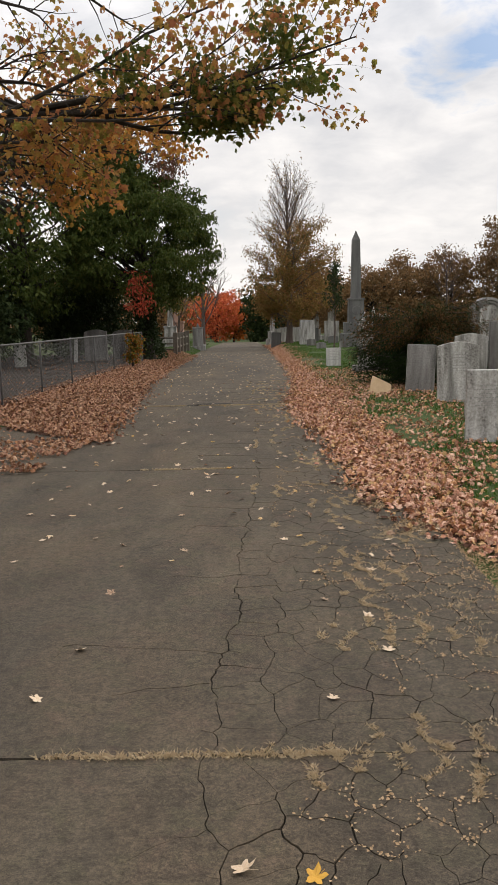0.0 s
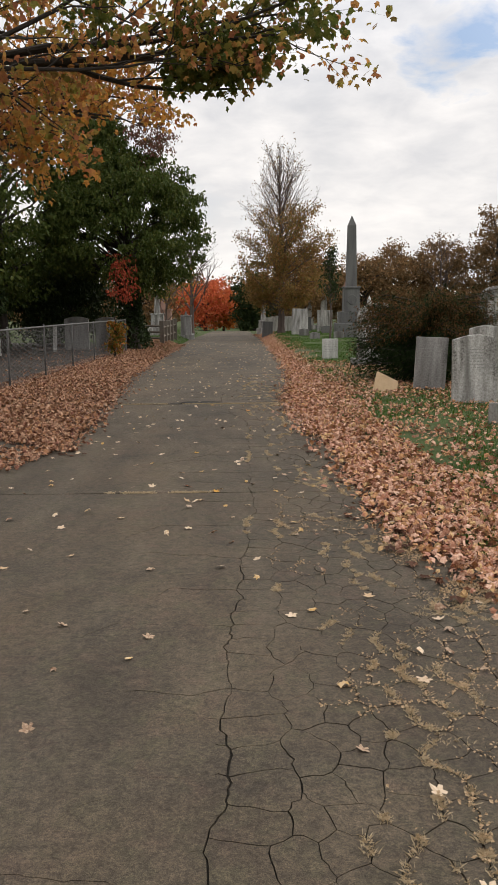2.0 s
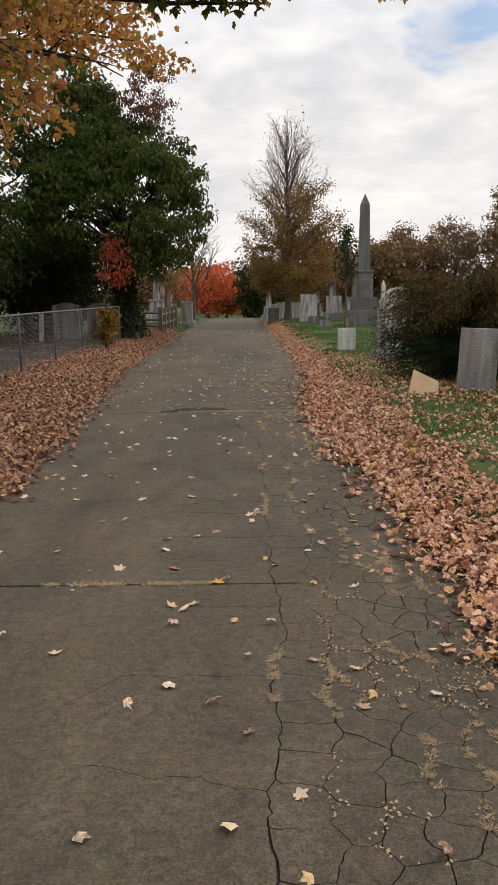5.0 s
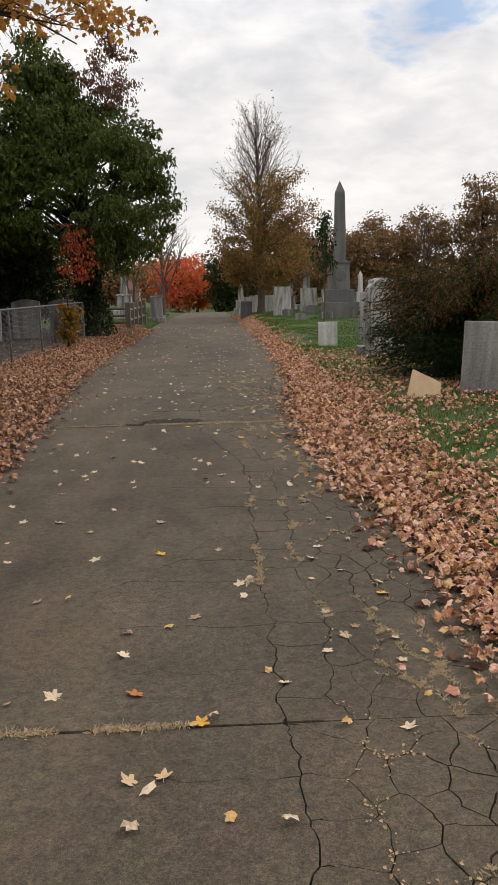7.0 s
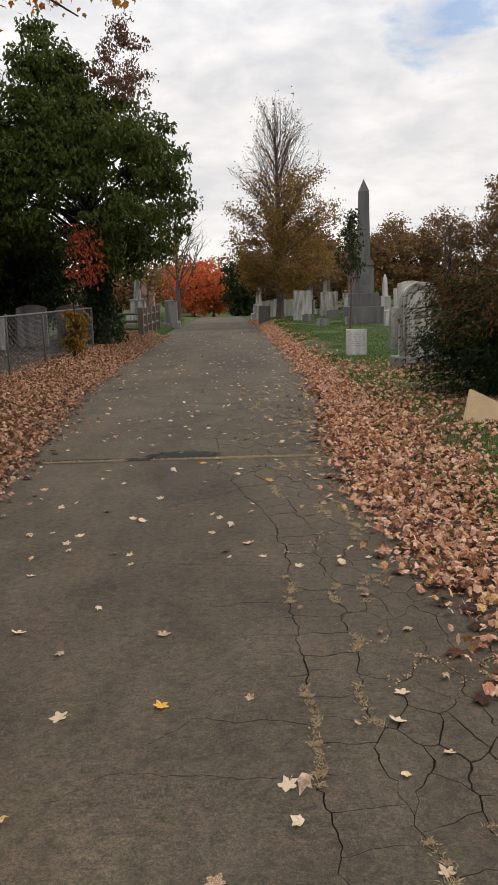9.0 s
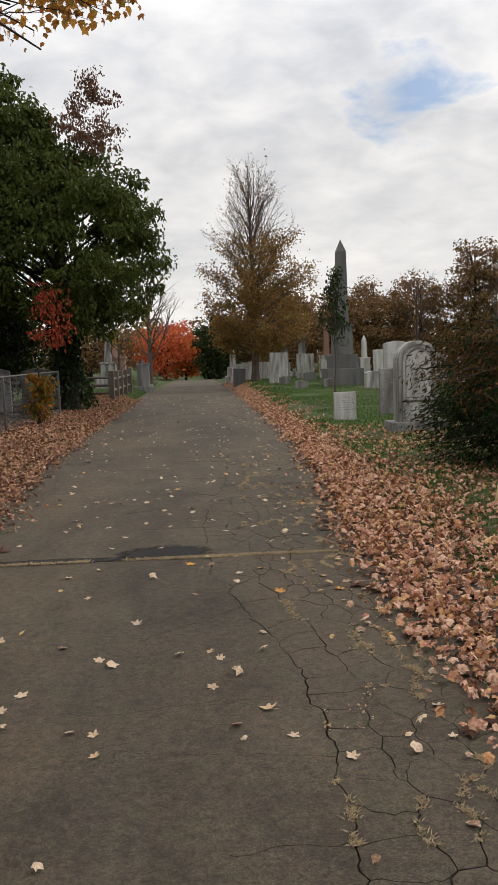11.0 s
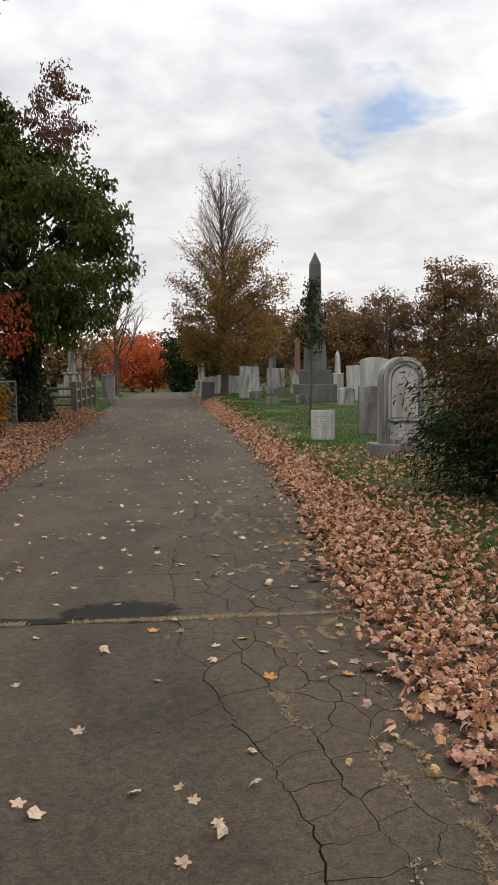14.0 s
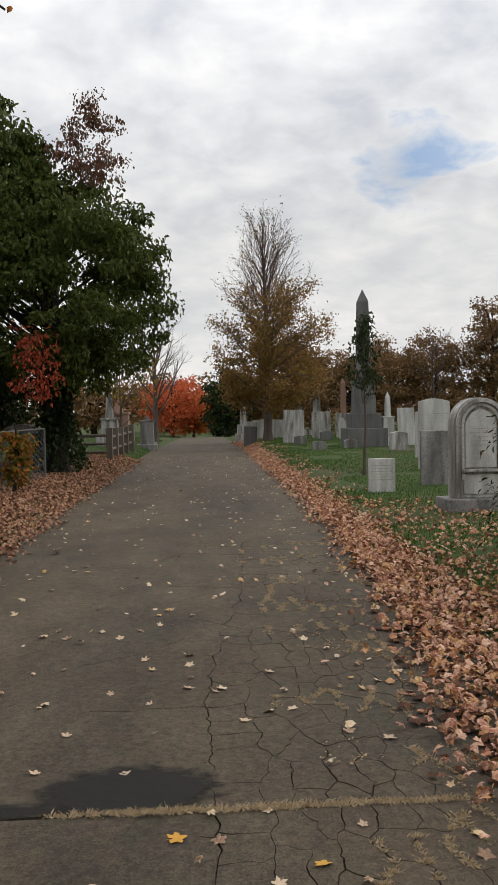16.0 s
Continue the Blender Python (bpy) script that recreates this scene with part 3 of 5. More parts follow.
# the maple whose limbs reach over the lane
def lane_maple():
    base = Vector((-6.3, 13.5, 0.0))
    t = thing("maple_tree", Matrix.Translation(base) @ Matrix.Scale(0.88, 4), "large maple with orange and green autumn leaves over the lane", "tree")
    r = np.random.default_rng(11)
    tw, tips_g, tips_o, tips_m, tips_h = Twigs(), [], [], [], []
    fork = Vector((0.5, -0.1, 4.3))
    tw.add([Vector((0, 0, -0.05)), Vector((0.02, 0, 0.4)), Vector((0.15, 0, 2.2)), fork], [0.52, 0.38, 0.32, 0.30], 12)
    spec = [(8, 0.75, 0.42, 0.0, 6), (6, 0.8, 0.5, -0.02, 4), (0, 0, 0, -0.03, 3)]
    # (start, end, radius, leaf set)
    arms = [
        (fork, Vector((3.2, -0.4, 5.45)), 0.11, None),
        (fork, Vector((1.6, 0.3, 8.6)), 0.20, None),
        (fork, Vector((-2.6, 1.0, 7.6)), 0.18, None),
        (fork, Vector((0.2, -3.0, 7.4)), 0.17, None),
        (fork, Vector((0.8, 3.0, 6.8)), 0.16, None),
    ]
    for a, b, rad, _ in arms:
        mid = a.lerp(b, 0.5) + Vector((0, 0, -0.12))
        tw.add([a, mid, b], [rad, rad * 0.85, rad * 0.68], 8)

    def shape(q):
        """The crown's underside: low over the verge, clear above the lane further on."""
        x, y, z = 0.88 * q.x - 6.3, 0.88 * q.y + 13.5, 0.88 * q.z
        if y > 17.0:
            return z > (4.95 if y < 18.6 else 5.45) and y < 21.6 and x < -0.9
        if x > -1.8:
            return y < 14.1 and z > 4.4 + 0.14 * max(x, 0) and x < 2.7
        return z > 3.5

    def arm(a, d, length, rad, tips):
        grow(tw, Vector(a), Vector(d), length, rad, 0, r, tips, spec, shape)
    low = Vector((3.2, -0.4, 5.45))
    arm(low, (1.0, -0.03, 0.06), 5.4, 0.055, tips_m)
    arm(low, (1.0, -0.02, 0.12), 6.4, 0.055, tips_m)
    arm(low, (1.0, -0.12, 0.16), 6.0, 0.05, tips_m)
    arm((2.6, -0.3, 5.3), (0.95, -0.25, 0.24), 5.6, 0.045, tips_m)
    arm((2.6, -0.3, 5.3), (0.8, -0.5, 0.10), 4.2, 0.045, tips_m)
    arm((3.4, -0.3, 5.5), (1.0, 0.08, -0.07), 4.6, 0.04, tips_g)
    arm((4.4, -0.2, 5.55), (1.0, 0.03, -0.10), 3.2, 0.05, tips_g)
    arm((5.2, 0.0, 5.6), (1.0, -0.05, -0.10), 2.6, 0.045, tips_g)
    arm((2.4, 0.6, 5.4), (0.75, 0.65, -0.03), 4.2, 0.06, tips_o)
    arm((0.8, 3.0, 5.9), (0.95, 0.35, -0.07), 5.0, 0.06, tips_o)
    arm((0.8, 3.0, 5.6), (0.8, 0.5, -0.05), 4.8, 0.06, tips_o)
    arm((0.8, 2.6, 5.4), (0.9, 0.15, -0.10), 4.0, 0.06, tips_o)
    arm((1.6, 0.3, 8.6), (0.9, -0.1, 0.3), 5.0, 0.09, tips_h)
    arm((1.6, 0.3, 8.6), (0.5, -0.5, 0.6), 4.5, 0.09, tips_h)
    arm((1.2, 0.2, 7.5), (1.0, -0.1, 0.0), 5.0, 0.08, tips_h)
    arm((0.9, 0.1, 5.2), (0.9, 0.3, -0.12), 4.2, 0.06, tips_h)
    arm((0.6, 0.5, 4.8), (0.8, 0.5, -0.10), 4.4, 0.06, tips_h)
    arm((0.5, 1.0, 5.0), (0.5, 0.9, -0.12), 4.6, 0.06, tips_h)
    arm((1.5, 0.5, 6.3), (1.0, 0.0, 0.0), 4.2, 0.06, tips_m)
    arm((1.2, 0.0, 5.0), (1.0, -0.2, -0.02), 3.8, 0.06, tips_m)
    arm((1.0, 0.5, 4.9), (1.0, 0.15, -0.05), 3.6, 0.06, tips_o)
    arm((1.4, 3.4, 6.1), (0.86, 0.42, -0.04), 5.0, 0.055, tips_o)
    arm((1.8, 3.8, 6.2), (0.84, 0.44, -0.03), 4.8, 0.055, tips_o)
    arm((1.6, 3.2, 6.5), (0.86, 0.50, -0.06), 4.8, 0.055, tips_o)
    arm((0.8, 3.0, 6.8), (0.60, 0.78, 0.0), 6.6, 0.06, tips_o)
    arm((1.6, 3.8, 6.9), (0.62, 0.80, -0.05), 5.6, 0.05, tips_o)
    arm((1.2, 4.0, 7.0), (0.45, 0.88, 0.02), 5.4, 0.05, tips_o)
    arm((-2.6, 1.0, 7.6), (-0.6, 0.4, 0.6), 4.5, 0.09, tips_h)
    arm((-2.6, 1.0, 7.6), (-0.2, 0.8, 0.4), 4.5, 0.09, tips_h)
    arm((0.2, -3.0, 7.4), (0.5, -0.8, 0.3), 4.5, 0.09, tips_h)
    arm((0.2, -3.0, 7.4), (0.9, -0.3, 0.2), 4.5, 0.09, tips_h)
    pydata("trunk", [tuple(v) for v in tw.v], tw.f, M_BARK_DARK, t)
    for tips, cnt, m_, lab in ((tips_m, 3300, M_MAPLE, "mixed russet and olive leaves"), (tips_h, 1100, M_MAPLE, "mixed russet and olive leaves"), (tips_g, 2500, M_MAPLE_GREEN, "dark green leaves"), (tips_o, 3300, M_MAPLE_ORANGE, "orange and gold leaves")):
        p = near_tips(tips, cnt, 0.12, r)
        o = leaves("crown", p, r.uniform(0.065, 0.14, cnt), LEAF_MAPLE, m_, t, r, 0.8)
        o["label"] = lab


lane_maple()


# dark broad tree with an ivy-covered trunk at the fence's end
def ivy_tree():
    r = np.random.default_rng(21)
    t = leafy_tree("broadleaf_tree", -3.95, 32.6, 8.6, 0.26, (-0.4, 0.0, 4.55), (3.05, 2.9, 2.65), 56000, 0.115, LEAF_OVAL, M_DARKLEAF, M_BARK_DARK, r,
                   "dark green broadleaf tree with ivy-covered trunk beside fence", clumps=420, clump=0.23, fork=0.28, hollow=0.45, skirt=-0.9, limbs=60, droop=0.75)
    pts, _ = crown_points(r, 3600, (0.95, 0.0, 7.6), (0.85, 0.9, 1.75), 110, 0.13, 0.1)
    leaves("crown", pts, r.uniform(0.05, 0.11, len(pts)), LEAF_OVAL, M_REDTIP, t, r, 1.0)["label"] = "reddish young top shoots"
    pts, _ = crown_points(r, 8000, (-1.15, 0.0, 7.25), (1.25, 1.2, 2.0), 110, 0.2, 0.1)
    leaves("crown", pts, r.uniform(0.09, 0.18, len(pts)), LEAF_OVAL, M_DARKLEAF, t, r, 1.0)
    n = 3600
    a, h = r.uniform(0, 6.28, n), r.uniform(0.02, 1, n) ** 0.8 * 3.0
    rad = 0.33 + 0.2 * r.uniform(0, 1, n) ** 2 + 0.16 * np.sin(h * 2.2 + 1)
    leaves("ivy", np.stack([rad * np.cos(a) * 1.15, rad * np.sin(a), h], 1), r.uniform(0.07, 0.15, n), LEAF_DIAMOND, M_IVY, t, r, 0.9)["label"] = "dense ivy on the trunk"
    pts, _ = crown_points(r, 560, (0.05, -2.95, 2.6), (0.46, 0.3, 1.05), 26, 0.13, 0.1)
    leaves("creeper", pts, r.uniform(0.06, 0.12, len(pts)), LEAF_OVAL, M_VINE_RED, t, r, 1.0)["label"] = "scarlet creeper leaves"


ivy_tree()

DARK = "dark green shade tree behind the fence"
leafy_tree("broadleaf_tree", -8.3, 31.0, 9.0, 0.24, (0, 0, 5.2), (3.2, 3.0, 3.6), 12500, 0.16, LEAF_OVAL, M_DARKLEAF, M_BARK_DARK, rng, DARK, clumps=170, clump=0.4, limbs=50)
leafy_tree("broadleaf_tree", -11.5, 25.5, 7.5, 0.22, (0, 0, 4.6), (3.0, 3.0, 2.9), 13000, 0.18, LEAF_OVAL, M_DARKLEAF, M_BARK_DARK, rng, DARK, clumps=130, clump=0.42, limbs=40)
leafy_tree("broadleaf_tree", -12.5, 36.0, 9.5, 0.24, (0, 0, 5.4), (3.6, 3.2, 4.0), 12000, 0.2, LEAF_OVAL, M_DARKLEAF, M_BARK_DARK, rng, DARK, clumps=130, clump=0.45, limbs=40)
leafy_tree("evergreen_shrub", -7.6, 36.5, 4.6, 0.12, (0, 0, 2.4), (2.2, 2.0, 2.3), 9000, 0.16, LEAF_OVAL, M_EVERGREEN, M_BARK_DARK, rng, "dense dark evergreen shrub behind the fence", clumps=140, clump=0.3, fork=0.15, category="shrub", hollow=0.1)
leafy_tree("evergreen_shrub", -11.0, 31.5, 4.0, 0.12, (0, 0, 2.0), (2.6, 2.0, 2.0), 9000, 0.16, LEAF_OVAL, M_EVERGREEN, M_BARK_DARK, rng, "dense dark evergreen shrub behind the fence", clumps=140, clump=0.3, fork=0.15, category="shrub", hollow=0.1)

for x_, y_ in ((-9.6, 28.2), (-6.7, 35.2), (-14.0, 27.5)):
    leafy_tree("evergreen_shrub", x_, y_, 3.4, 0.1, (0, 0, 1.6), (2.2, 1.7, 1.8), 7000, 0.15, LEAF_OVAL, M_EVERGREEN, M_BARK_DARK, rng, "dense dark evergreen shrub behind the fence", clumps=120, clump=0.28, fork=0.15, category="shrub", hollow=0.1)

# tall tree, bare above and gold-brown below
def half_bare_tree():
    r = np.random.default_rng(31)
    t = thing("linden_tree", Matrix.Translation((2.58, 50.0, 0.1)), "tall tree, bare crown above gold-brown leaves", "tree")
    tw, tips = Twigs(), []
    tw.add([Vector((0, 0, -0.05)), Vector((0, 0, 0.5)), Vector((0.05, 0, 2.0)), Vector((0.0, 0, 6.0)), Vector((-0.1, 0, 8.2)), Vector((-0.1, 0, 10.4))], [0.28, 0.2, 0.17, 0.11, 0.05, 0.010], 9)
    spec = [(9, 0.48, 0.36, 0.03, 5), (6, 0.5, 0.5, 0.03, 3), (0, 0, 0, 0.02, 3)]
    for i in range(96):
        u = i / 95
        h = 1.25 + 7.2 * u
        a = i * 2.4 + r.uniform(-0.4, 0.4)
        zt = h + (0.3 + 1.9 * min(u * 2.0, 1.0)) * r.uniform(0.85, 1.1)
        wide = float(np.interp(zt, [1.2, 2, 3, 4.2, 5.5, 6.9, 8.2, 9.6, 10.8], [1.7, 2.5, 2.85, 3.0, 3.1, 2.85, 2.3, 1.35, 0.5])) * r.uniform(0.62, 1.0) * (0.55 if i % 4 == 3 else 1.0)
        d = Vector((math.cos(a) * wide, math.sin(a) * wide, zt - h))
        grow(tw, Vector((0, 0, h)), d, d.length, 0.042 - 0.018 * u, 0, r, tips, spec)
    pydata("trunk", [tuple(v) for v in tw.v], tw.f, M_TWIG, t)
    low = [q for q in tips if q.z < 7.2 and r.uniform() < 1.0 - 0.27 * max(q.z - 4.2 - 0.35 * q.x, 0)]
    p = near_tips(low, 24000, 0.16, r)
    p = p[p[:, 2] > 1.0]
    leaves("crown", p, r.uniform(0.07, 0.13, len(p)), LEAF_DIAMOND, M_LINDEN, t, r, 0.7)
    p = near_tips([q for q in tips if q.z > 6.2], 900, 0.08, r)
    leaves("crown", p, r.uniform(0.06, 0.11, len(p)), LEAF_DIAMOND, M_LINDEN, t, r, 0.7)


half_bare_tree()


def bare_tree(x, y, height, r_, seed, label, spread=0.8, boughs=16, trunk=0.15, first=0.18):
    r = np.random.default_rng(seed)
    t = thing("bare_tree", Matrix.Translation((x, y, ground_z(x, y) - 0.02)), label, "tree")
    tw, tips = Twigs(), []
    tw.add([Vector((0, 0, 0)), Vector((0, 0, 0.3)), Vector((0.04, 0, height * 0.4)), Vector((0, 0, height * 0.82))], [trunk * 1.5, trunk, trunk * 0.75, 0.01], 8)
    spec = [(6, 0.5, 0.5, 0.05, 4), (4, 0.55, 0.5, 0.03, 3), (0, 0, 0, 0.02, 3)]
    for i in range(boughs):
        h = height * (first + 0.6 * i / boughs)
        a = i * 2.4 + r.uniform(-0.4, 0.4)
        grow(tw, Vector((0, 0, h)), Vector((math.cos(a) * spread, math.sin(a) * spread, 1.0)), r_ * 1.5 * (1 - 0.5 * i / boughs), trunk * 0.4, 0, r, tips, spec)
    pydata("trunk", [tuple(v) for v in tw.v], tw.f, M_TWIG, t)
    return t, tips


bare_tree(-3.0, 56.5, 7.0, 2.4, 41, "bare grey-brown tree beside the lane's far end")
leafy_tree("red_maple", -3.0, 80.0, 5.0, 0.15, (0.0, 0, 2.75), (2.6, 2.2, 2.2), 4200, 0.21, LEAF_DIAMOND, M_RED, M_BARK_DARK, rng, "bright red autumn maple beyond the lane", clumps=100, clump=0.5, fork=0.2)
leafy_tree("red_maple", -1.3, 83.0, 4.2, 0.14, (0, 0, 2.4), (1.9, 1.8, 1.9), 3000, 0.26, LEAF_DIAMOND, M_ORANGE, M_BARK_DARK, rng, "orange autumn maple beyond the lane", clumps=70, clump=0.5, fork=0.2)
leafy_tree("evergreen_tree", 1.5, 78.0, 6.4, 0.24, (0.1, 0, 3.1), (1.7, 1.8, 3.1), 9000, 0.25, LEAF_DIAMOND, M_EVERGREEN, M_BARK_DARK, rng, "dark evergreen tree beyond the lane's end", clumps=130, clump=0.4, fork=0.2, hollow=0.1)
leafy_tree("autumn_tree", 4.5, 57.5, 5.8, 0.2, (0, 0, 3.2), (2.2, 2.0, 2.4), 6000, 0.18, LEAF_DIAMOND, M_WOODS, M_BARK_DARK, rng, "gold-brown autumn tree among the graves", clumps=120, clump=0.42, fork=0.25)
t_y, tips_y = bare_tree(-3.9, 47.0, 4.2, 1.6, 47, "small half-bare tree with yellow leaves by the wooden fence", boughs=10, trunk=0.07)
p_y = near_tips(tips_y, 700, 0.15, rng)
leaves("crown", p_y, rng.uniform(0.08, 0.15, len(p_y)), LEAF_DIAMOND, M_YELLOW, t_y, rng, 0.7)

# woods behind the graves
for x, y, h, w in ((14, 92, 8.0, 4.6), (18.5, 95, 9.8, 4.6), (24, 97, 10.4, 4.8), (29, 94, 14.2, 3.8), (34, 97, 13.0, 5.0), (40, 95, 14.0, 5.5), (47, 98, 13, 6.0), (9.5, 96, 6.2, 4.4), (5, 100, 5.6, 4.4)):
    leafy_tree("oak_tree", x, y, h, 0.3, (0, 0, h * 0.52), (w, w * 0.8, h * 0.46), 11000, 0.24, LEAF_DIAMOND, M_WOODS, M_BARK_DARK, rng, "russet-brown oak in the wood behind the graves", clumps=110, clump=0.6, fork=0.25, hollow=0.2)
bare_tree(22.5, 93, 11.0, 3.0, 51, "bare pale-twigged tree among the oaks", boughs=12)
bare_tree(30.5, 92, 12.5, 3.0, 52, "bare pale-twigged tree among the oaks", boughs=12)
for x, y, h, w in ((-10, 84, 6, 5), (-17, 78, 7, 5), (-25, 70, 8, 6), (-24, 52, 8, 5), (-20, 42, 8, 5), (-22, 30, 8, 5), (-4, 96, 6, 5)):
    leafy_tree("oak_tree", x, y, h, 0.3, (0, 0, h * 0.52), (w, w * 0.8, h * 0.46), 3200, 0.36, LEAF_DIAMOND, M_WOODS, M_BARK_DARK, rng, "russet-brown oak in the wood behind the graves", clumps=90, clump=0.7, fork=0.25, hollow=0.2)

# far woods all round
fw_p = []
for i in range(420):
    a = rng.uniform(0, 2 * math.pi)
    d = rng.uniform(130, 170)
    x, y = d * math.cos(a), d * math.sin(a) + 20
    hh = rng.uniform(5, 9)
    q = rng.normal(0, 1, (70, 3)) * np.array((4.0, 4.0, hh * 0.3)) + np.array((x, y, hh * 0.45 + ground_z(x, y)))
    fw_p.append(q)
fw_p = np.concatenate(fw_p)
tagged(leaves("far_woods", fw_p, rng.uniform(0.9, 1.9, len(fw_p)), LEAF_DIAMOND, M_WOODS, None, rng, 0.6), "brown autumn woods along the horizon", "woods", kind="stuff")


# dark spreading conifer beside the graves
def spreading_conifer():
    r = np.random.default_rng(61)
    t = thing("conifer_shrub", Matrix.Translation((4.15, 19.5, 0.0)), "dark spreading conifer with drooping bronze-tipped sprays", "shrub")
    tw, sp_d, sp_t, aim_d, aim_t = Twigs(), [], [], [], []
    tw.add([Vector((0, 0, -0.03)), Vector((0, 0, 0.6)), Vector((0.05, 0, 1.95))], [0.16, 0.12, 0.03], 8)
    for i in range(210):
        h = r.uniform(0.2, 1.62)
        a = r.uniform(0, 2 * math.pi)
        ln = (1.82 - 0.34 * abs(h - 0.9)) * r.uniform(0.65, 1.05) * (1.0 if math.cos(a) < 0 else 0.95)
        rise = 0.10 + 0.22 * (h / 2.0)
        pts, _ = branch_path(Vector((0, 0, h)), Vector((math.cos(a), math.sin(a) * 0.8, rise)), ln, 7, r, 0.07, -0.045)
        tw.add(pts, [0.03 * (1 - 0.85 * k / 7) for k in range(8)], 4)
        for k in range(1, 8):
            for _ in range(56):
                q = pts[k - 1].lerp(pts[k], r.uniform()) + Vector(r.normal(0, 0.10, 3)) * (1, 1, 0.6)[0]
                side = a + r.choice((-1, 1)) * r.uniform(0.2, 0.9) - math.pi / 2
                if k > 2 and h > 0.95 and r.uniform() < 0.55:
                    sp_t.append(q), aim_t.append(side)
                else:
                    sp_d.append(q), aim_d.append(side)
    pydata("trunk", [tuple(v) for v in tw.v], tw.f, M_BARK_DARK, t)
    for sp, am, m_, lab in ((sp_d, aim_d, M_YEW, "dark green sprays"), (sp_t, aim_t, M_YEW_TIP, "bronze-brown outer sprays")):
        p = np.array([tuple(q) for q in sp])
        k = p[:, 2] > 0.04
        leaves("crown", p[k], r.uniform(0.04, 0.095, k.sum()), LEAF_SPRAY, m_, t, r, 0.45, aim=np.array(am)[k])["label"] = lab


spreading_conifer()

# thin young tree behind the small white stone
t_s, tips_s = bare_tree(3.2, 30.2, 3.0, 0.42, 71, "thin young tree with narrow dark green crown", spread=0.38, boughs=14, trunk=0.035, first=0.5)
p_s = near_tips(tips_s, 900, 0.07, rng)
leaves("crown", p_s, rng.uniform(0.05, 0.11, len(p_s)), LEAF_OVAL, M_EVERGREEN, t_s, rng, 1.1)


# ---- gravestones ----
def slab_mesh(w, h, th, top, bevel=0.012):
    """An upright slab with its foot in the turf. top: flat, arch, segment or shoulder."""
    bm = bmesh.new()
    half = w / 2
    prof = [(-half, -0.12), (half, -0.12)]
    if top == "flat":
        prof += [(half, h), (-half, h)]
    elif top == "segment":
        prof += [(half * math.cos(a) if False else half - w * k / 8, h - 0.10 * w + 0.10 * w * math.sin(math.pi * k / 8)) for k, a in ((k, 0) for k in range(9))]
    elif top == "arch":
        prof += [(half * math.cos(math.pi * k / 12), h - half + half * math.sin(math.pi * k / 12)) for k in range(13)]
    else:
        prof += [(half, h * 0.84), (half * 0.78, h * 0.84)] + [(half * 0.78 * math.cos(math.pi * k / 8), h * 0.84 + h * 0.16 * math.sin(math.pi * k / 8)) for k in range(1, 8)] + [(-half * 0.78, h * 0.84), (-half, h * 0.84)]
    front = [bm.verts.new((x, -th / 2, z)) for x, z in prof]
    f = bm.faces.new(front)
    r = bmesh.ops.extrude_face_region(bm, geom=[f])
    for v in r["geom"]:
        if isinstance(v, bmesh.types.BMVert):
            v.co.y += th
    bmesh.ops.recalc_face_normals(bm, faces=bm.faces)
    es = [e for e in bm.edges if len(e.link_faces) == 2 and e.calc_face_angle() > 0.6 and max(v.co.z for v in e.verts) > -0.05]
    bmesh.ops.bevel(bm, geom=es, offset=bevel, segments=2, affect="EDGES", profile=0.6)
    return bm


def bars(name, parent, w, z0, rows, th, seed, gap=0.05, height=0.011):
    """Worn lettering that cannot be read: short shallow bars."""
    r = np.random.default_rng(seed)
    bm = bmesh.new()
    for i in range(rows):
        span = w * r.uniform(0.45, 0.85)
        x = -span / 2
        while x < span / 2:
            ln = r.uniform(0.008, 0.03)
            z = z0 - i * gap
            box(bm, x, min(x + ln, span / 2), -th / 2 - 0.001, -th / 2 + 0.004, z, z + height)
            x += ln + r.uniform(0.006, 0.016)
    o = part(name, bm, M_ENGRAVE, parent, "worn shallow lettering")
    o["kind"] = "stuff"
    return o


def gravestone(x, y, w, h, th=0.07, top="flat", material=None, label="", yaw=0.0, lean=0.0, tilt=0.0, letters=0, seed=1, base=0.0, group="gravestones"):
    t = thing("gravestone", Matrix.Translation((x, y, ground_z(x, y))) @ pose(0, 0, 0, lean, tilt, yaw), label, "gravestone", group)
    if base:
        bm = bmesh.new()
        box(bm, -w / 2 - 0.07, w / 2 + 0.07, -th / 2 - 0.08, th / 2 + 0.08, -0.08, base, 0.015)
        part("plinth", bm, material, t)
    bm = slab_mesh(w, h, th, top)
    if base:
        bmesh.ops.translate(bm, verts=bm.verts, vec=(0, 0, base * 0.5))
    s = part("slab", bm, material, t)
    if letters:
        bars("lettering", s, w, h * 0.78, letters, th, seed)
    return t


# the row by the lane
gravestone(3.14, 10.25, 0.78, 0.92, 0.09, "flat", M_MARBLE, "grey weathered marble gravestone in leafy turf", letters=6, seed=2, lean=2)
gravestone(3.46, 12.7, 0.14, 0.29, 0.06, "flat", M_MARBLE, "small grey marble footstone in turf", seed=3)
gravestone(3.93, 15.2, 0.78, 1.12, 0.08, "segment", M_MARBLE, "streaked pale-grey marble gravestone, lettering worn", letters=7, seed=4, tilt=-1)
gravestone(4.62, 17.0, 0.68, 1.22, 0.08, "segment", M_MARBLE, "streaked pale-grey marble gravestone behind another", seed=5, tilt=1.5)
gravestone(3.64, 17.25, 0.60, 1.0, 0.09, "flat", M_STONE_GREY, "flat-topped grey stone leaning a little", letters=4, seed=6, tilt=2.5)
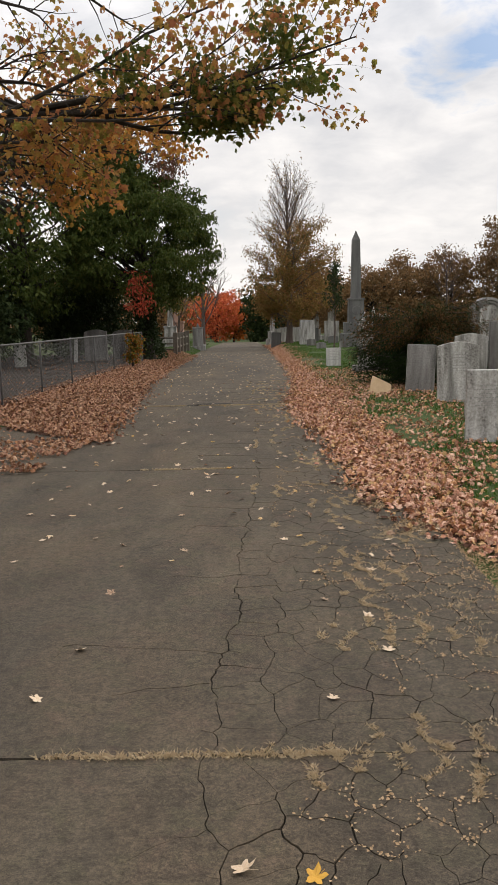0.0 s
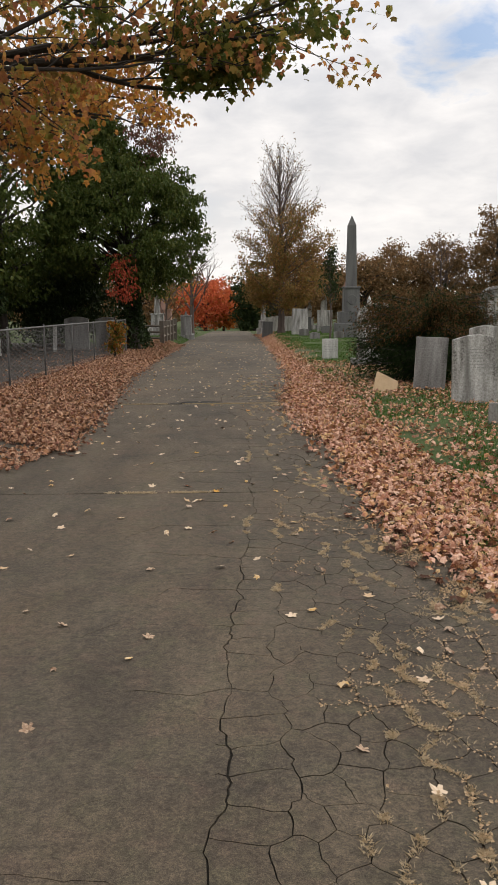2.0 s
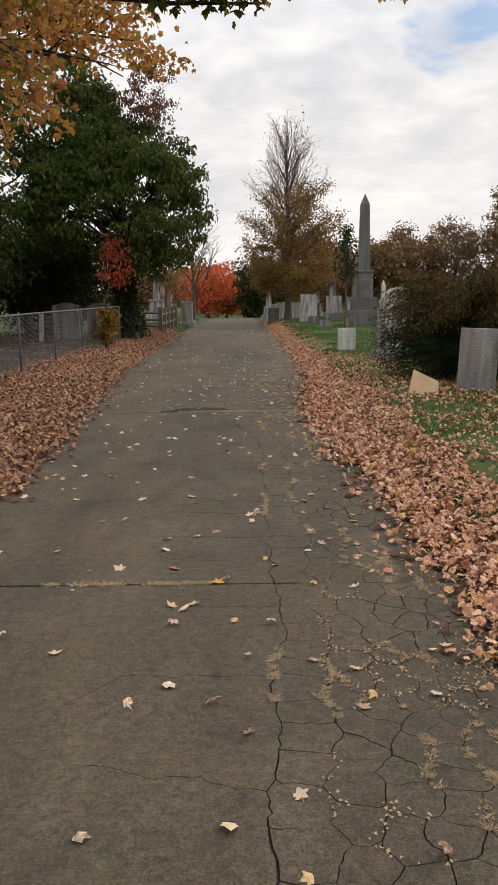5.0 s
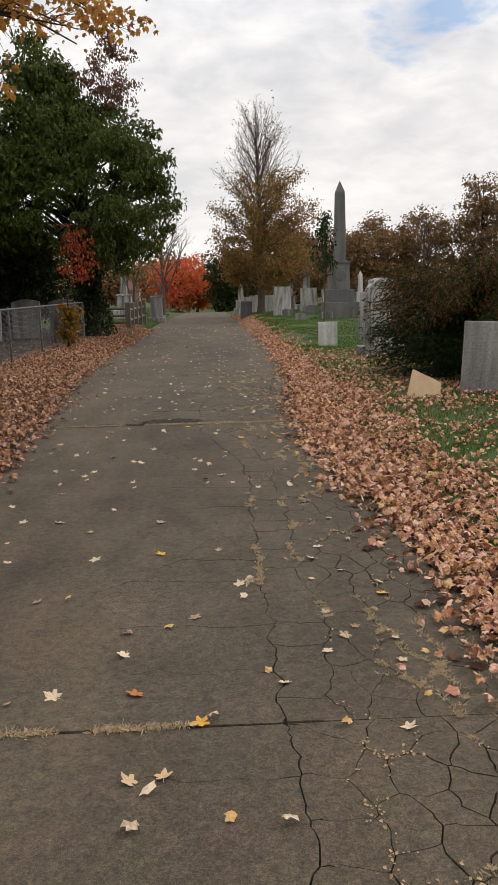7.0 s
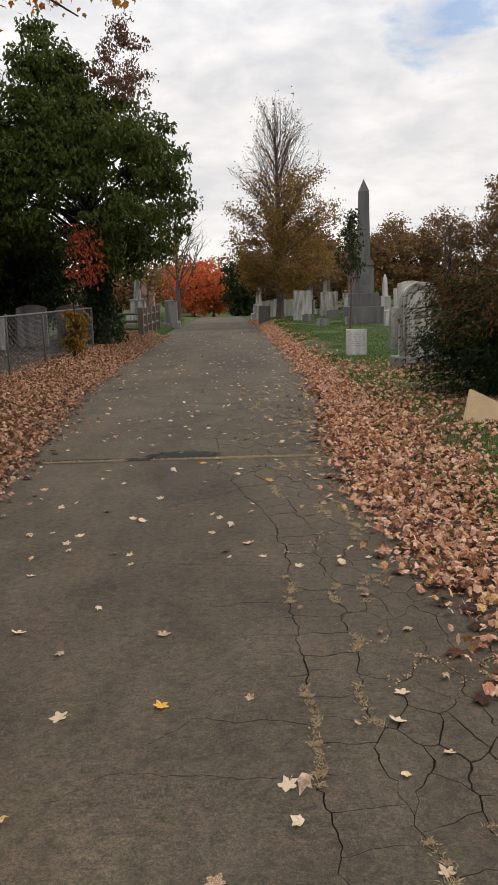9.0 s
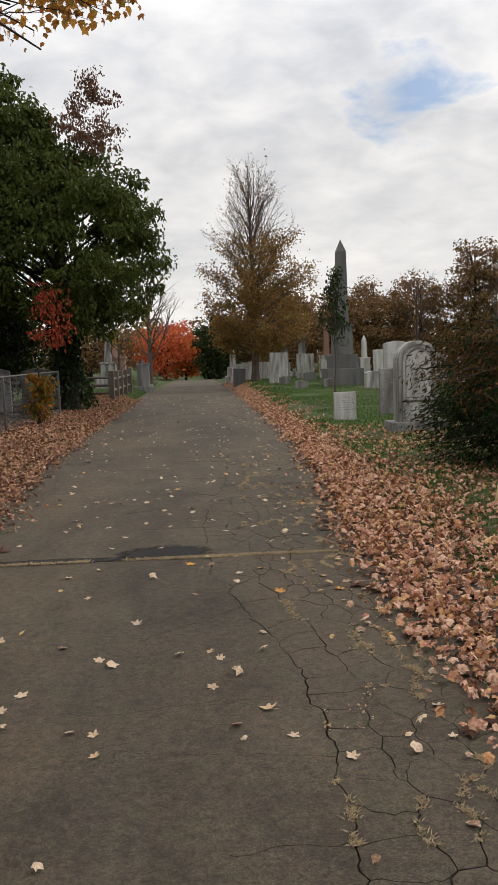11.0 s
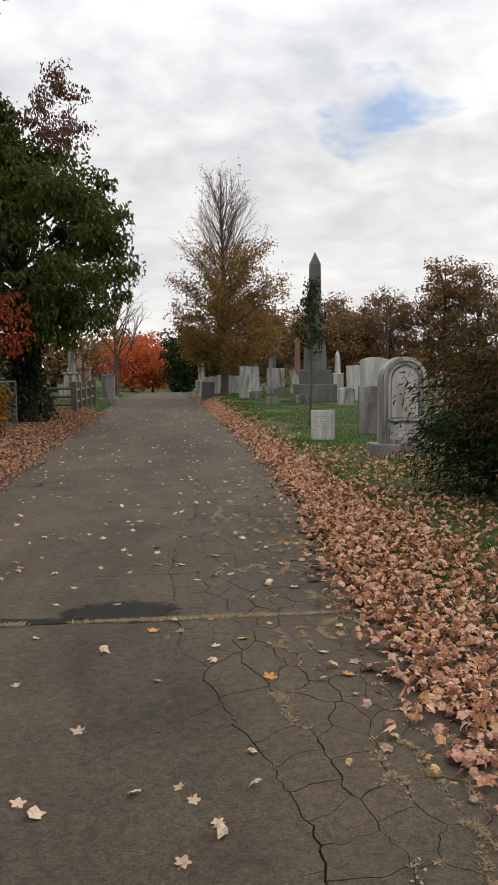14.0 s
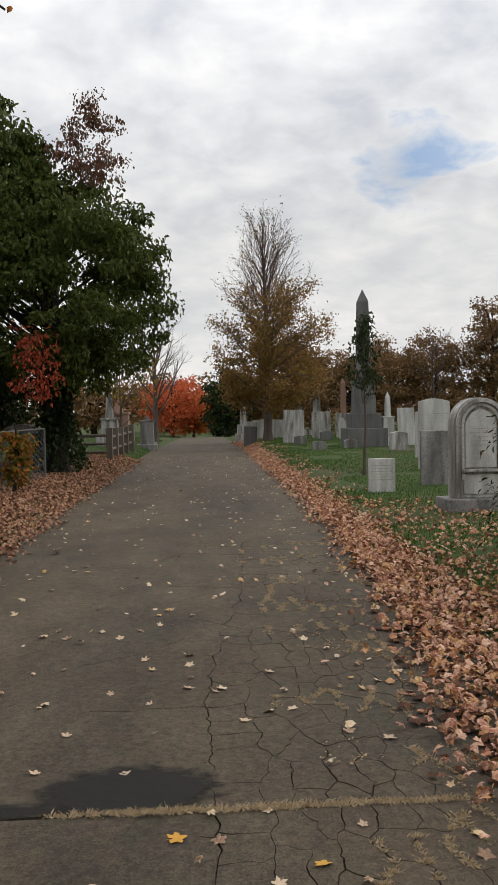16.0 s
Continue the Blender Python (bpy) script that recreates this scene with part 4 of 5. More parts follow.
gravestone(5.85, 18.2, 0.95, 1.45, 0.10, "flat", M_STONE_GREY, "wide dark grey gravestone behind the row", seed=7)
gravestone(2.80, 26.6, 0.48, 0.60, 0.07, "flat", M_MARBLE_WHITE, "small square white marble gravestone", letters=6, seed=8)
gravestone(4.08, 27.7, 0.58, 1.04, 0.09, "flat", M_STONE_GREY, "dark grey gravestone stained with lichen", seed=9)
gravestone(5.14, 31.5, 0.75, 1.68, 0.10, "segment", M_MARBLE_WHITE, "tall white marble gravestone", letters=5, seed=10)


def broken_slab():
    t = thing("broken_slab", Matrix.Translation((2.74, 17.0, 0.0)) @ pose(0, 0, 0, -14, 0, 3), "tan broken stone slab propped in leaves", "stone slab")
    bm = bmesh.new()
    prof = ((-0.23, -0.05), (0.22, -0.05), (0.27, 0.20), (-0.12, 0.40), (-0.22, 0.03))
    f = bm.faces.new([bm.verts.new((x, -0.03, z)) for x, z in prof])
    r = bmesh.ops.extrude_face_region(bm, geom=[f])
    for v in r["geom"]:
        if isinstance(v, bmesh.types.BMVert):
            v.co.y += 0.06
    bmesh.ops.recalc_face_normals(bm, faces=bm.faces)
    bmesh.ops.bevel(bm, geom=list(bm.edges), offset=0.008, segments=2, affect="EDGES")
    part("slab", bm, M_TAN, t)


broken_slab()


def arch_prof(half, spring, z0, n=14):
    return [(-half, z0), (half, z0)] + [(half * math.cos(math.pi * k / n), spring + half * math.sin(math.pi * k / n)) for k in range(n + 1)]


def extruded(prof, y0, y1, bevel=0.0):
    bm = bmesh.new()
    f = bm.faces.new([bm.verts.new((x, y0, z)) for x, z in prof])
    r = bmesh.ops.extrude_face_region(bm, geom=[f])
    for v in r["geom"]:
        if isinstance(v, bmesh.types.BMVert):
            v.co.y += y1 - y0
    bmesh.ops.recalc_face_normals(bm, faces=bm.faces)
    if bevel:
        es = [e for e in bm.edges if len(e.link_faces) == 2 and e.calc_face_angle() > 0.6]
        bmesh.ops.bevel(bm, geom=es, offset=bevel, segments=2, affect="EDGES")
    return bm


def arch_ring(half, spring, z0, wide, y0, y1, n=14):
    """A moulding that runs up, round the arch and down again."""
    bm = bmesh.new()
    a = [(-half, z0)] + [(-half * math.cos(math.pi * k / n), spring + half * math.sin(math.pi * k / n)) for k in range(n + 1)] + [(half, z0)]
    h2 = half - wide
    b = [(-h2, z0)] + [(-h2 * math.cos(math.pi * k / n), spring + h2 * math.sin(math.pi * k / n)) for k in range(n + 1)] + [(h2, z0)]
    rows = [[bm.verts.new((x, y, z)) for x, z in p] for p, y in ((a, y1), (a, y0), (b, y0), (b, y1))]
    for i in range(len(a) - 1):
        for j in range(4):
            q = (j + 1) % 4
            bm.faces.new((rows[j][i], rows[j][i + 1], rows[q][i + 1], rows[q][i]))
    bmesh.ops.recalc_face_normals(bm, faces=bm.faces)
    return bm


def arched_monument(x, y, s=1.0, label="", material=None, tablet=None):
    t = thing("arched_monument", Matrix.Translation((x, y, ground_z(x, y))) @ pose(0, 0, 0, 0, 0, 4), label, "monument")
    t.scale = (s, s, s)
    bm = bmesh.new()
    box(bm, -0.53, 0.53, -0.28, 0.28, -0.1, 0.18, 0.02)
    part("plinth", bm, M_STONE_GREY, t)
    part("body", extruded(arch_prof(0.38, 1.25, 0.18), -0.14, 0.16, 0.012), material, t)
    part("moulding", arch_ring(0.375, 1.25, 0.18, 0.06, -0.20, -0.139), material, t)
    part("moulding", arch_ring(0.30, 1.25, 0.45, 0.045, -0.175, -0.138), material, t)
    tb = part("tablet", extruded(arch_prof(0.235, 1.22, 0.62), -0.16, -0.137, 0.006), tablet, t, "pale marble tablet")
    bars("lettering", tb, 0.4, 1.18, 5, 0.32, 12, 0.06)
    bm = bmesh.new()
    box(bm, -0.29, 0.29, -0.21, -0.138, 0.56, 0.60, 0.008)
    part("ledge", bm, material, t)
    bm = bmesh.new()
    box(bm, -0.26, 0.26, -0.16, -0.139, 0.24, 0.52, 0.006)
    part("name_panel", bm, tablet, t)
    return t


arched_monument(3.64, 24.0, 1.0, "round-arched weathered marble monument on a low plinth", M_MARBLE, M_MARBLE_WHITE)
arched_monument(7.05, 24.2, 1.26, "round-arched grey stone monument beyond the shrub", M_STONE_GREY, M_MARBLE)


def obelisk(x, y, h, w, material, label, steps, die, yaw=0.0, name="obelisk"):
    """Steps: (half width, height) from the ground up; die: (half width, height)."""
    t = thing(name, Matrix.Translation((x, y, ground_z(x, y))) @ pose(0, 0, 0, 0, 0, yaw), label, "monument")
    z = -0.08
    for hw, hh in steps:
        bm = bmesh.new()
        box(bm, -hw, hw, -hw, hw, z, z + hh, 0.02)
        part("step", bm, material, t)
        z += hh
    bm = bmesh.new()
    box(bm, -die[0], die[0], -die[0], die[0], z, z + die[1], 0.02, 0.94)
    d = part("die", bm, material, t)
    z += die[1]
    bm = bmesh.new()
    box(bm, -die[0] * 1.06, die[0] * 1.06, -die[0] * 1.06, die[0] * 1.06, z - 0.003, z + die[0] * 0.22, 0.015)
    part("cornice", bm, material, t)
    z += die[0] * 0.22
    bm = bmesh.new()
    cap = w * 0.95
    rows = [(w / 2, z - 0.003), (w * 0.38, h - cap), (0.004, h)]
    rings = [[bm.verts.new((sx * r, sy * r, zz)) for sx, sy in ((-1, -1), (1, -1), (1, 1), (-1, 1))] for r, zz in rows]
    for a, b in zip(rings, rings[1:]):
        for k in range(4):
            bm.faces.new((a[k], a[(k + 1) % 4], b[(k + 1) % 4], b[k]))
    bm.faces.new(rings[0][::-1])
    bm.faces.new(rings[-1])
    part("shaft", bm, material, t)
    return t, d


ob_t, ob_die = obelisk(5.68, 42.9, 5.92, 0.51, M_GRANITE, "tall dark grey granite obelisk on stepped base", ((0.76, 0.78), (0.56, 0.55)), (0.40, 1.15))
bm = bmesh.new()
bmesh.ops.create_cone(bm, cap_ends=True, segments=20, radius1=0.25, radius2=0.23, depth=0.05, matrix=pose(0, -0.395, 1.85, 90, 0, 0))
part("wreath_plaque", bm, M_GRANITE, ob_die)
obelisk(6.62, 43.0, 2.05, 0.22, M_MARBLE_WHITE, "small white marble obelisk on a pedestal", ((0.30, 0.35),), (0.22, 0.8))
obelisk(6.96, 55.0, 3.05, 0.30, M_BROWNSTONE, "slim brownstone column monument", ((0.4, 0.4),), (0.27, 0.65))
obelisk(4.82, 57.0, 2.5, 0.38, M_MARBLE, "slim pale marble shaft among graves", ((0.45, 0.4),), (0.3, 0.45))
obelisk(5.82, 57.0, 2.9, 0.45, M_MARBLE, "slim pale marble shaft among graves", ((0.5, 0.4),), (0.34, 0.45))
obelisk(1.75, 56.5, 2.3, 0.36, M_MARBLE, "slim pale marble shaft among graves", ((0.45, 0.4),), (0.3, 0.45))
obelisk(-4.46, 48.0, 2.35, 0.33, M_MARBLE, "pale shaft monument behind the wooden fence", ((0.55, 0.5),), (0.36, 0.7))
obelisk(-4.5, 52.0, 2.1, 0.5, M_BROWNSTONE, "brownstone monument behind the wooden fence", ((0.7, 0.6),), (0.52, 0.8))

FAR = "weathered grey gravestone standing in turf"
FARW = "weathered white marble gravestone standing in turf"
FARD = "low dark granite gravestone standing in turf"
LOW = "low rounded grey gravestone in turf"
for x, y, w, h, th, top, m_, lab in (
        (6.35, 40.2, 0.58, 0.64, 0.3, "segment", M_MARBLE, "carved pale block gravestone in turf"),
        (7.35, 43.0, 0.64, 1.42, 0.1, "flat", M_MARBLE_WHITE, FARW),
        (8.2, 44.5, 0.55, 1.1, 0.1, "flat", M_MARBLE, FAR),
        (3.42, 46.9, 0.88, 1.4, 0.12, "flat", M_MARBLE, FAR),
        (5.35, 52.0, 0.92, 1.3, 0.12, "flat", M_MARBLE, FAR),
        (5.1, 48.6, 0.58, 0.43, 0.2, "segment", M_GRANITE, FARD),
        (3.72, 41.1, 0.48, 0.31, 0.18, "segment", M_STONE_GREY, LOW),
        (3.55, 45.4, 0.5, 0.38, 0.18, "segment", M_STONE_GREY, LOW),
        (4.9, 41.4, 0.46, 0.34, 0.18, "segment", M_STONE_GREY, LOW),
        (4.4, 53.5, 0.5, 0.88, 0.3, "flat", M_GRANITE, FARD),
        (6.15, 50.5, 0.33, 0.98, 0.1, "shoulder", M_MARBLE_WHITE, FARW),
        (6.55, 52.5, 0.72, 1.2, 0.1, "flat", M_MARBLE, FAR),
        (2.05, 52.5, 0.65, 0.92, 0.12, "flat", M_MARBLE_WHITE, FARW),
        (2.75, 53.0, 0.7, 0.95, 0.12, "flat", M_MARBLE_WHITE, FARW),
        (3.5, 53.5, 0.74, 0.92, 0.12, "flat", M_MARBLE_WHITE, FARW),
        (4.1, 54.0, 0.65, 1.1, 0.12, "segment", M_MARBLE, FAR),
        (1.78, 50.6, 0.6, 0.88, 0.3, "flat", M_GRANITE, FARD),
        (1.85, 54.5, 0.46, 0.82, 0.1, "segment", M_MARBLE_WHITE, FARW),
        (1.68, 57.5, 0.46, 0.82, 0.1, "segment", M_MARBLE_WHITE, FARW),
        (2.6, 57.0, 0.65, 0.92, 0.12, "flat", M_MARBLE, FAR),
        (9.5, 42.0, 0.74, 1.2, 0.1, "segment", M_MARBLE, FAR),
        (8.2, 34.5, 0.8, 1.3, 0.1, "segment", M_MARBLE_WHITE, FARW),
        (6.2, 36.0, 0.7, 1.35, 0.1, "flat", M_MARBLE_WHITE, FARW),
        (7.0, 29.5, 0.7, 1.1, 0.1, "flat", M_MARBLE_WHITE, FARW),
        (6.4, 26.5, 0.7, 0.9, 0.1, "segment", M_MARBLE_WHITE, FARW),
        (-7.9, 28.5, 0.42, 0.82, 0.06, "flat", M_MARBLE_WHITE, "small white marble gravestone behind the fence"),
        (-6.5, 31.0, 0.14, 0.95, 0.06, "flat", M_MARBLE_WHITE, "thin white leaning stone behind the fence"),
        (-5.0, 33.4, 0.85, 1.22, 0.12, "segment", M_STONE_GREY, "broad grey gravestone behind the fence"),
        (-6.0, 32.6, 0.9, 1.25, 0.12, "segment", M_STONE_GREY, "broad grey gravestone behind the fence"),
        (-2.75, 50.4, 0.38, 0.38, 0.1, "flat", M_MARBLE_WHITE, "small white stone beside the lane")):
    gravestone(x, y, w, h, th, top, m_, lab, yaw=rng.uniform(-6, 6), tilt=rng.uniform(-2, 2))
obelisk(-2.98, 49.9, 1.6, 0.46, M_STONE_GREY, "squat grey pedestal monument with cap beside the lane", ((0.45, 0.3),), (0.31, 1.05), name="pedestal_monument")


# ---- fences ----
def wire_fence():
    """Chain-link: posts, top rail and woven wire."""
    a, b = Vector((-4.85, 13.0, 0)), Vector((-4.15, 28.8, 0))
    t = thing("chain_link_fence", Matrix.Identity(4), "grey galvanised chain-link fence along the leaf bank", "fence")
    H, n = 1.2, 6

    def at(u, z):
        q = a.lerp(b, u)
        return Vector((q.x, q.y, z))
    for i in range(n + 1):
        bm = bmesh.new()
        tube(bm, [at(i / n, -0.1), at(i / n, H + 0.02), at(i / n, H + 0.05)], [0.022, 0.022, 0.010], 8)
        part("post", bm, M_GALV, t, smooth=True)
    bm = bmesh.new()
    tube(bm, [at(0, H), at(0.33, H - 0.01), at(0.66, H), at(1, H)], [0.02] * 4, 8)
    part("top_rail", bm, M_GALV, t, smooth=True)
    tw = Twigs()
    L, c = (b - a).length, 0.085
    m = int((L + H) / c)
    for i in range(m):
        for s in (1, -1):
            u0 = i * c - H
            pts = []
            for z in (0.04, H):
                u = (u0 + z) if s > 0 else (u0 + H - z)
                pts.append((u, z))
            (u1, z1), (u2, z2) = pts
            if u2 < u1:
                u1, z1, u2, z2 = u2, z2, u1, z1
            lo, hi = max(u1, 0), min(u2, L)
            if hi - lo < 0.02:
                continue
            f = lambda u: z1 + (z2 - z1) * (u - u1) / (u2 - u1)
            tw.add([at(lo / L, f(lo)), at(hi / L, f(hi))], [0.0026, 0.0026], 3)
    pydata("wire_mesh", [tuple(v) for v in tw.v], tw.f, M_GALV, t)
    # the return at the far end
    t2 = thing("chain_link_fence", Matrix.Identity(4), "short return of the chain-link fence by the tree", "fence")
    bm = bmesh.new()
    tube(bm, [Vector((-4.0, 31.2, -0.1)), Vector((-4.0, 31.2, 1.22))], [0.028, 0.028], 8)
    part("post", bm, M_GALV, t2)
    bm = bmesh.new()
    tube(bm, [b + Vector((0, 0, H)), Vector((-4.0, 31.2, H))], [0.02, 0.02], 8)
    part("top_rail", bm, M_GALV, t2)
    tw = Twigs()
    for i in range(44):
        y = 28.8 + i * 0.11
        for s in (1, -1):
            y2 = y + s * 1.15
            lo = y if 28.8 <= y <= 31.2 else None
            if lo is None:
                continue
            y2c = min(max(y2, 28.8), 31.2)
            z2 = 0.04 + abs(y2c - y)
            tw.add([Vector((-4.15 + 0.0625 * (y - 28.8), y, 0.04)), Vector((-4.15 + 0.0625 * (y2c - 28.8), y2c, z2))], [0.0026, 0.0026], 3)
    pydata("wire_mesh", [tuple(v) for v in tw.v], tw.f, M_GALV, t2)


wire_fence()


def wood_fence():
    t = thing("wooden_fence", Matrix.Identity(4), "weathered grey post-and-rail wooden fence beside the lane", "fence")
    posts = [(-3.36, 38.4), (-3.36, 40.1), (-3.33, 41.6), (-3.30, 43.1), (-3.25, 44.8)]
    for x, y in posts:
        bm = bmesh.new()
        box(bm, x - 0.10, x + 0.10, y - 0.09, y + 0.09, -0.1, 1.04 + rng.uniform(-0.03, 0.03), 0.015)
        part("post", bm, M_POST, t)
    for (x0, y0), (x1, y1) in zip(posts, posts[1:]):
        for z in (0.35, 0.75):
            bm = bmesh.new()
            tube(bm, [Vector((x0, y0, z)), Vector(((x0 + x1) / 2, (y0 + y1) / 2, z + 0.01)), Vector((x1, y1, z))], [0.045, 0.055, 0.045], 6)
            part("rail", bm, M_POST, t)
    for z in (0.28, 0.55, 0.82):
        bm = bmesh.new()
        tube(bm, [Vector((-3.36, 38.4, z)), Vector((-4.9, 38.6, z + 0.01)), Vector((-6.4, 38.7, z))], [0.045, 0.055, 0.045], 6)
        part("rail", bm, M_POST, t)


wood_fence()

# autumn bush at the fence's end
r_b = np.random.default_rng(81)
leafy_tree("autumn_bush", -3.9, 27.7, 1.45, 0.03, (0.05, 0, 0.72), (0.27, 0.32, 0.74), 850, 0.10, LEAF_OVAL, M_BUSH, M_BARK_DARK, r_b, "orange and green bush at the fence's end", clumps=34, clump=0.10, fork=0.2, category="shrub", hollow=0.1, limbs=20)


# ---- leaf litter, grass ----
def right_edge(y):
    """Inner edge of the leaf drift on the lane's right."""
    return float(np.interp(y, [0, 4, 5.1, 6, 7.2, 8, 9.6, 11.4, 13, 14, 15, 17, 18.5, 20.3, 22.4, 27, 45, 50, 71], [2.7, 2.3, 1.75, 1.48, 1.18, 1.08, 1.06, 1.0, 0.9, 0.82, 0.88, 1.02, 1.15, 1.28, 1.38, 1.46, 1.48, 1.48, 0.97])) + 0.10 * noise.noise(Vector((y * 1.3, 0.5, 0))) + 0.05 * noise.noise(Vector((y * 5, 2.5, 0)))


def left_edge(y):
    return float(np.interp(y, [7, 9, 10.6, 13.5, 15.4, 19.5, 23, 27, 31, 40, 50, 71], [-2.6, -2.46, -2.24, -2.26, -2.36, -2.64, -2.80, -2.80, -2.78, -2.80, -2.80, -2.1])) + 0.10 * noise.noise(Vector((y * 1.3, 7.5, 0))) + 0.05 * noise.noise(Vector((y * 5, 8.5, 0)))


def lay(p, r, lo=0.004, hi=0.03):
    return [(x, y, (0.002 + road_z(y) if ROAD_L < x < ROAD_R or (x < ROAD_L and x > -7.5 and 6.6 < y < 12.7) else ground_z(x, y)) + r.uniform(lo, hi)) for x, y in p]


r_l = np.random.default_rng(91)
pr = []
while len(pr) < 40000:
    y = 4.6 + 54 * r_l.uniform() ** 1.5
    e = right_edge(y)
    wide = float(np.interp(y, [4, 8, 14, 17, 20, 24, 50], [0.5, 0.9, 1.3, 1.1, 0.6, 0.38, 0.28]))
    x = e + wide * (r_l.exponential(0.75) if r_l.uniform() < 0.6 else r_l.uniform(0, 1.0))
    if r_l.uniform() < 0.06:
        x = e - abs(r_l.normal(0, 0.12))
    if x > max(e + 0.55, 1.95) and noise.noise(Vector((x * 1.7, y * 1.2, 12))) < -0.12 + 0.25 * r_l.uniform():
        continue
    if y < 7.5 and r_l.uniform() < 0.35:
        continue
    pr.append((x, y))
for _ in range(13500):
    y, x = 4.2 + 21 * r_l.uniform() ** 1.1, r_l.uniform(1.6, 8.0)
    if noise.noise(Vector((x * 0.7, y * 0.5, 4))) > -0.3 + 0.05 * (x - 2):
        pr.append((x, y))
for _ in range(2600):
    pr.append((r_l.normal(4.2, 1.3), r_l.normal(18.5, 1.6)))
pr = [q for q in pr if q[0] > 0.3]
o = leaves("leaf_litter", lay(pr, r_l, 0.002, 0.035), r_l.uniform(0.028, 0.062, len(pr)), LEAF_MAPLE, M_LITTER, None, r_l, flat=0.6)
tagged(o, "drift of dry russet maple leaves along the lane", "fallen leaves", kind="stuff")
# flat lower leaves whose dark colour paints the shaded gaps in the drift
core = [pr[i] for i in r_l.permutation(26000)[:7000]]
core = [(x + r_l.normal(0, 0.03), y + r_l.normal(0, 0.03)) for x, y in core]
o = leaves("damp_leaves", lay(core, r_l, 0.0005, 0.004), r_l.uniform(0.05, 0.09, len(core)), LEAF_MAPLE, M_GAP_SHADE, None, r_l, flat=0.06)
tagged(o, "dark-brown lower leaves of the drift, coloured as gap shade", "fallen leaves", kind="stuff")
pl = []
while len(pl) < 44000:
    y = 10.6 + 31 * r_l.uniform() ** 1.6
    e = left_edge(y)
    fence_x = float(np.interp(y, [12, 28.8, 50], [-4.9, -4.2, -3.6]))
    x = e + (fence_x - 0.35 - e) * r_l.uniform(0, 1) ** 0.9
    if r_l.uniform() < 0.06:
        x = e + abs(r_l.normal(0, 0.16))
    if y < 8.6 - x * 1.05 + 0.2 * noise.noise(Vector((x * 2, y * 2, 0))) and y < 13.2 and r_l.uniform() < 0.97:
        continue
    pl.append((x, y))
for _ in range(4200):
    y = r_l.uniform(7.2, 10.9)
    x = left_edge(y) + 0.15 - 2.6 * r_l.uniform() ** 1.4
    if noise.noise(Vector((x * 1.1, y * 1.6, 3))) > 0.16 - 0.25 * (y - 7.2) / 3.7 - 0.25 * r_l.uniform():
        pl.append((x, y))
for _ in range(3000):
    pl.append((-4.7 - 7 * r_l.uniform() ** 1.3, r_l.uniform(13, 36)))
# the bank under the trees takes the litter colour with shade painted in
o = leaves("leaf_litter", lay(pl, r_l, 0.002, 0.035), r_l.uniform(0.028, 0.060, len(pl)), LEAF_MAPLE, M_LITTER_SHADED, None, r_l, flat=0.6)
tagged(o, "bank of dry russet maple leaves by the fence, darkened as tree shade", "fallen leaves", kind="stuff")
# the same under the bank: gap shade painted as dark lower leaves
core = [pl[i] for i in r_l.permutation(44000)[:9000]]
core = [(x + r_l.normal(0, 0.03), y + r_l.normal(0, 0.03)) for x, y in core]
o = leaves("damp_leaves", lay(core, r_l, 0.0005, 0.004), r_l.uniform(0.05, 0.09, len(core)), LEAF_MAPLE, M_GAP_SHADE, None, r_l, flat=0.06)
tagged(o, "dark-brown lower leaves of the bank, coloured as gap shade", "fallen leaves", kind="stuff")


ps = []
while len(ps) < 620:
    y = 5.0 + 38 * r_l.uniform()
    x = r_l.uniform(left_edge(max(y, 11)), right_edge(y))
    if r_l.uniform() < 0.35 + 0.65 * abs((x + 0.7) / 2.0):
        ps.append((x, y))
o = leaves("fallen_leaves", lay(ps, r_l, 0.001, 0.004), r_l.uniform(0.03, 0.06, len(ps)), LEAF_MAPLE, M_SCATTER, None, r_l, flat=0.25)
tagged(o, "scattered small dry leaves on the asphalt", "fallen leaves", kind="stuff")


def grass(name, spots, material, label, r, h0, h1, lean=0.5, width=0.005):
    v, f = [], []
    for x, y, z in spots:
        a, h = r.uniform(0, 6.28), r.uniform(h0, h1)
        w = r.uniform(0.4, 1.0) * width
        dx, dy = math.cos(a), math.sin(a)
        b, q = r.uniform(0, 6.28), h * r.uniform(0.2, 1.0) * lean
        k = len(v)
        v += [(x - dx * w, y - dy * w, z - 0.005), (x + dx * w, y + dy * w, z - 0.005), (x + dx * w * 0.7 + math.cos(b) * q * 0.35, y + dy * w * 0.7 + math.sin(b) * q * 0.35, z + h * 0.6), (x + math.cos(b) * q, y + math.sin(b) * q, z + h)]
        f += [(k, k + 1, k + 2), (k, k + 2, k + 3)]
    return tagged(pydata(name, v, f, material), label, "grass", kind="stuff")


spots = []
for _ in range(185000):
    y = 5 + 53 * r_l.uniform() ** 1.35
    x = right_edge(y) + 0.25 + 9 * r_l.uniform() ** 1.5
    if x < ROAD_R + 0.05:
        continue
    if noise.noise(Vector((x * 0.8, y * 0.6, 1.5))) < -0.25:
        continue
    spots.append((x, y, ground_z(x, y)))
grass("grass", spots, M_GRASS, "short green grass between the graves", r_l, 0.02, 0.06)
spots = []
for _ in range(9000):
    y = 34 + 26 * r_l.uniform()
    x = -2.8 - 4 * r_l.uniform() ** 1.5
    spots.append((x, y, ground_z(x, y)))
grass("grass", spots, M_GRASS, "short green grass by the wooden fence", r_l, 0.03, 0.10)


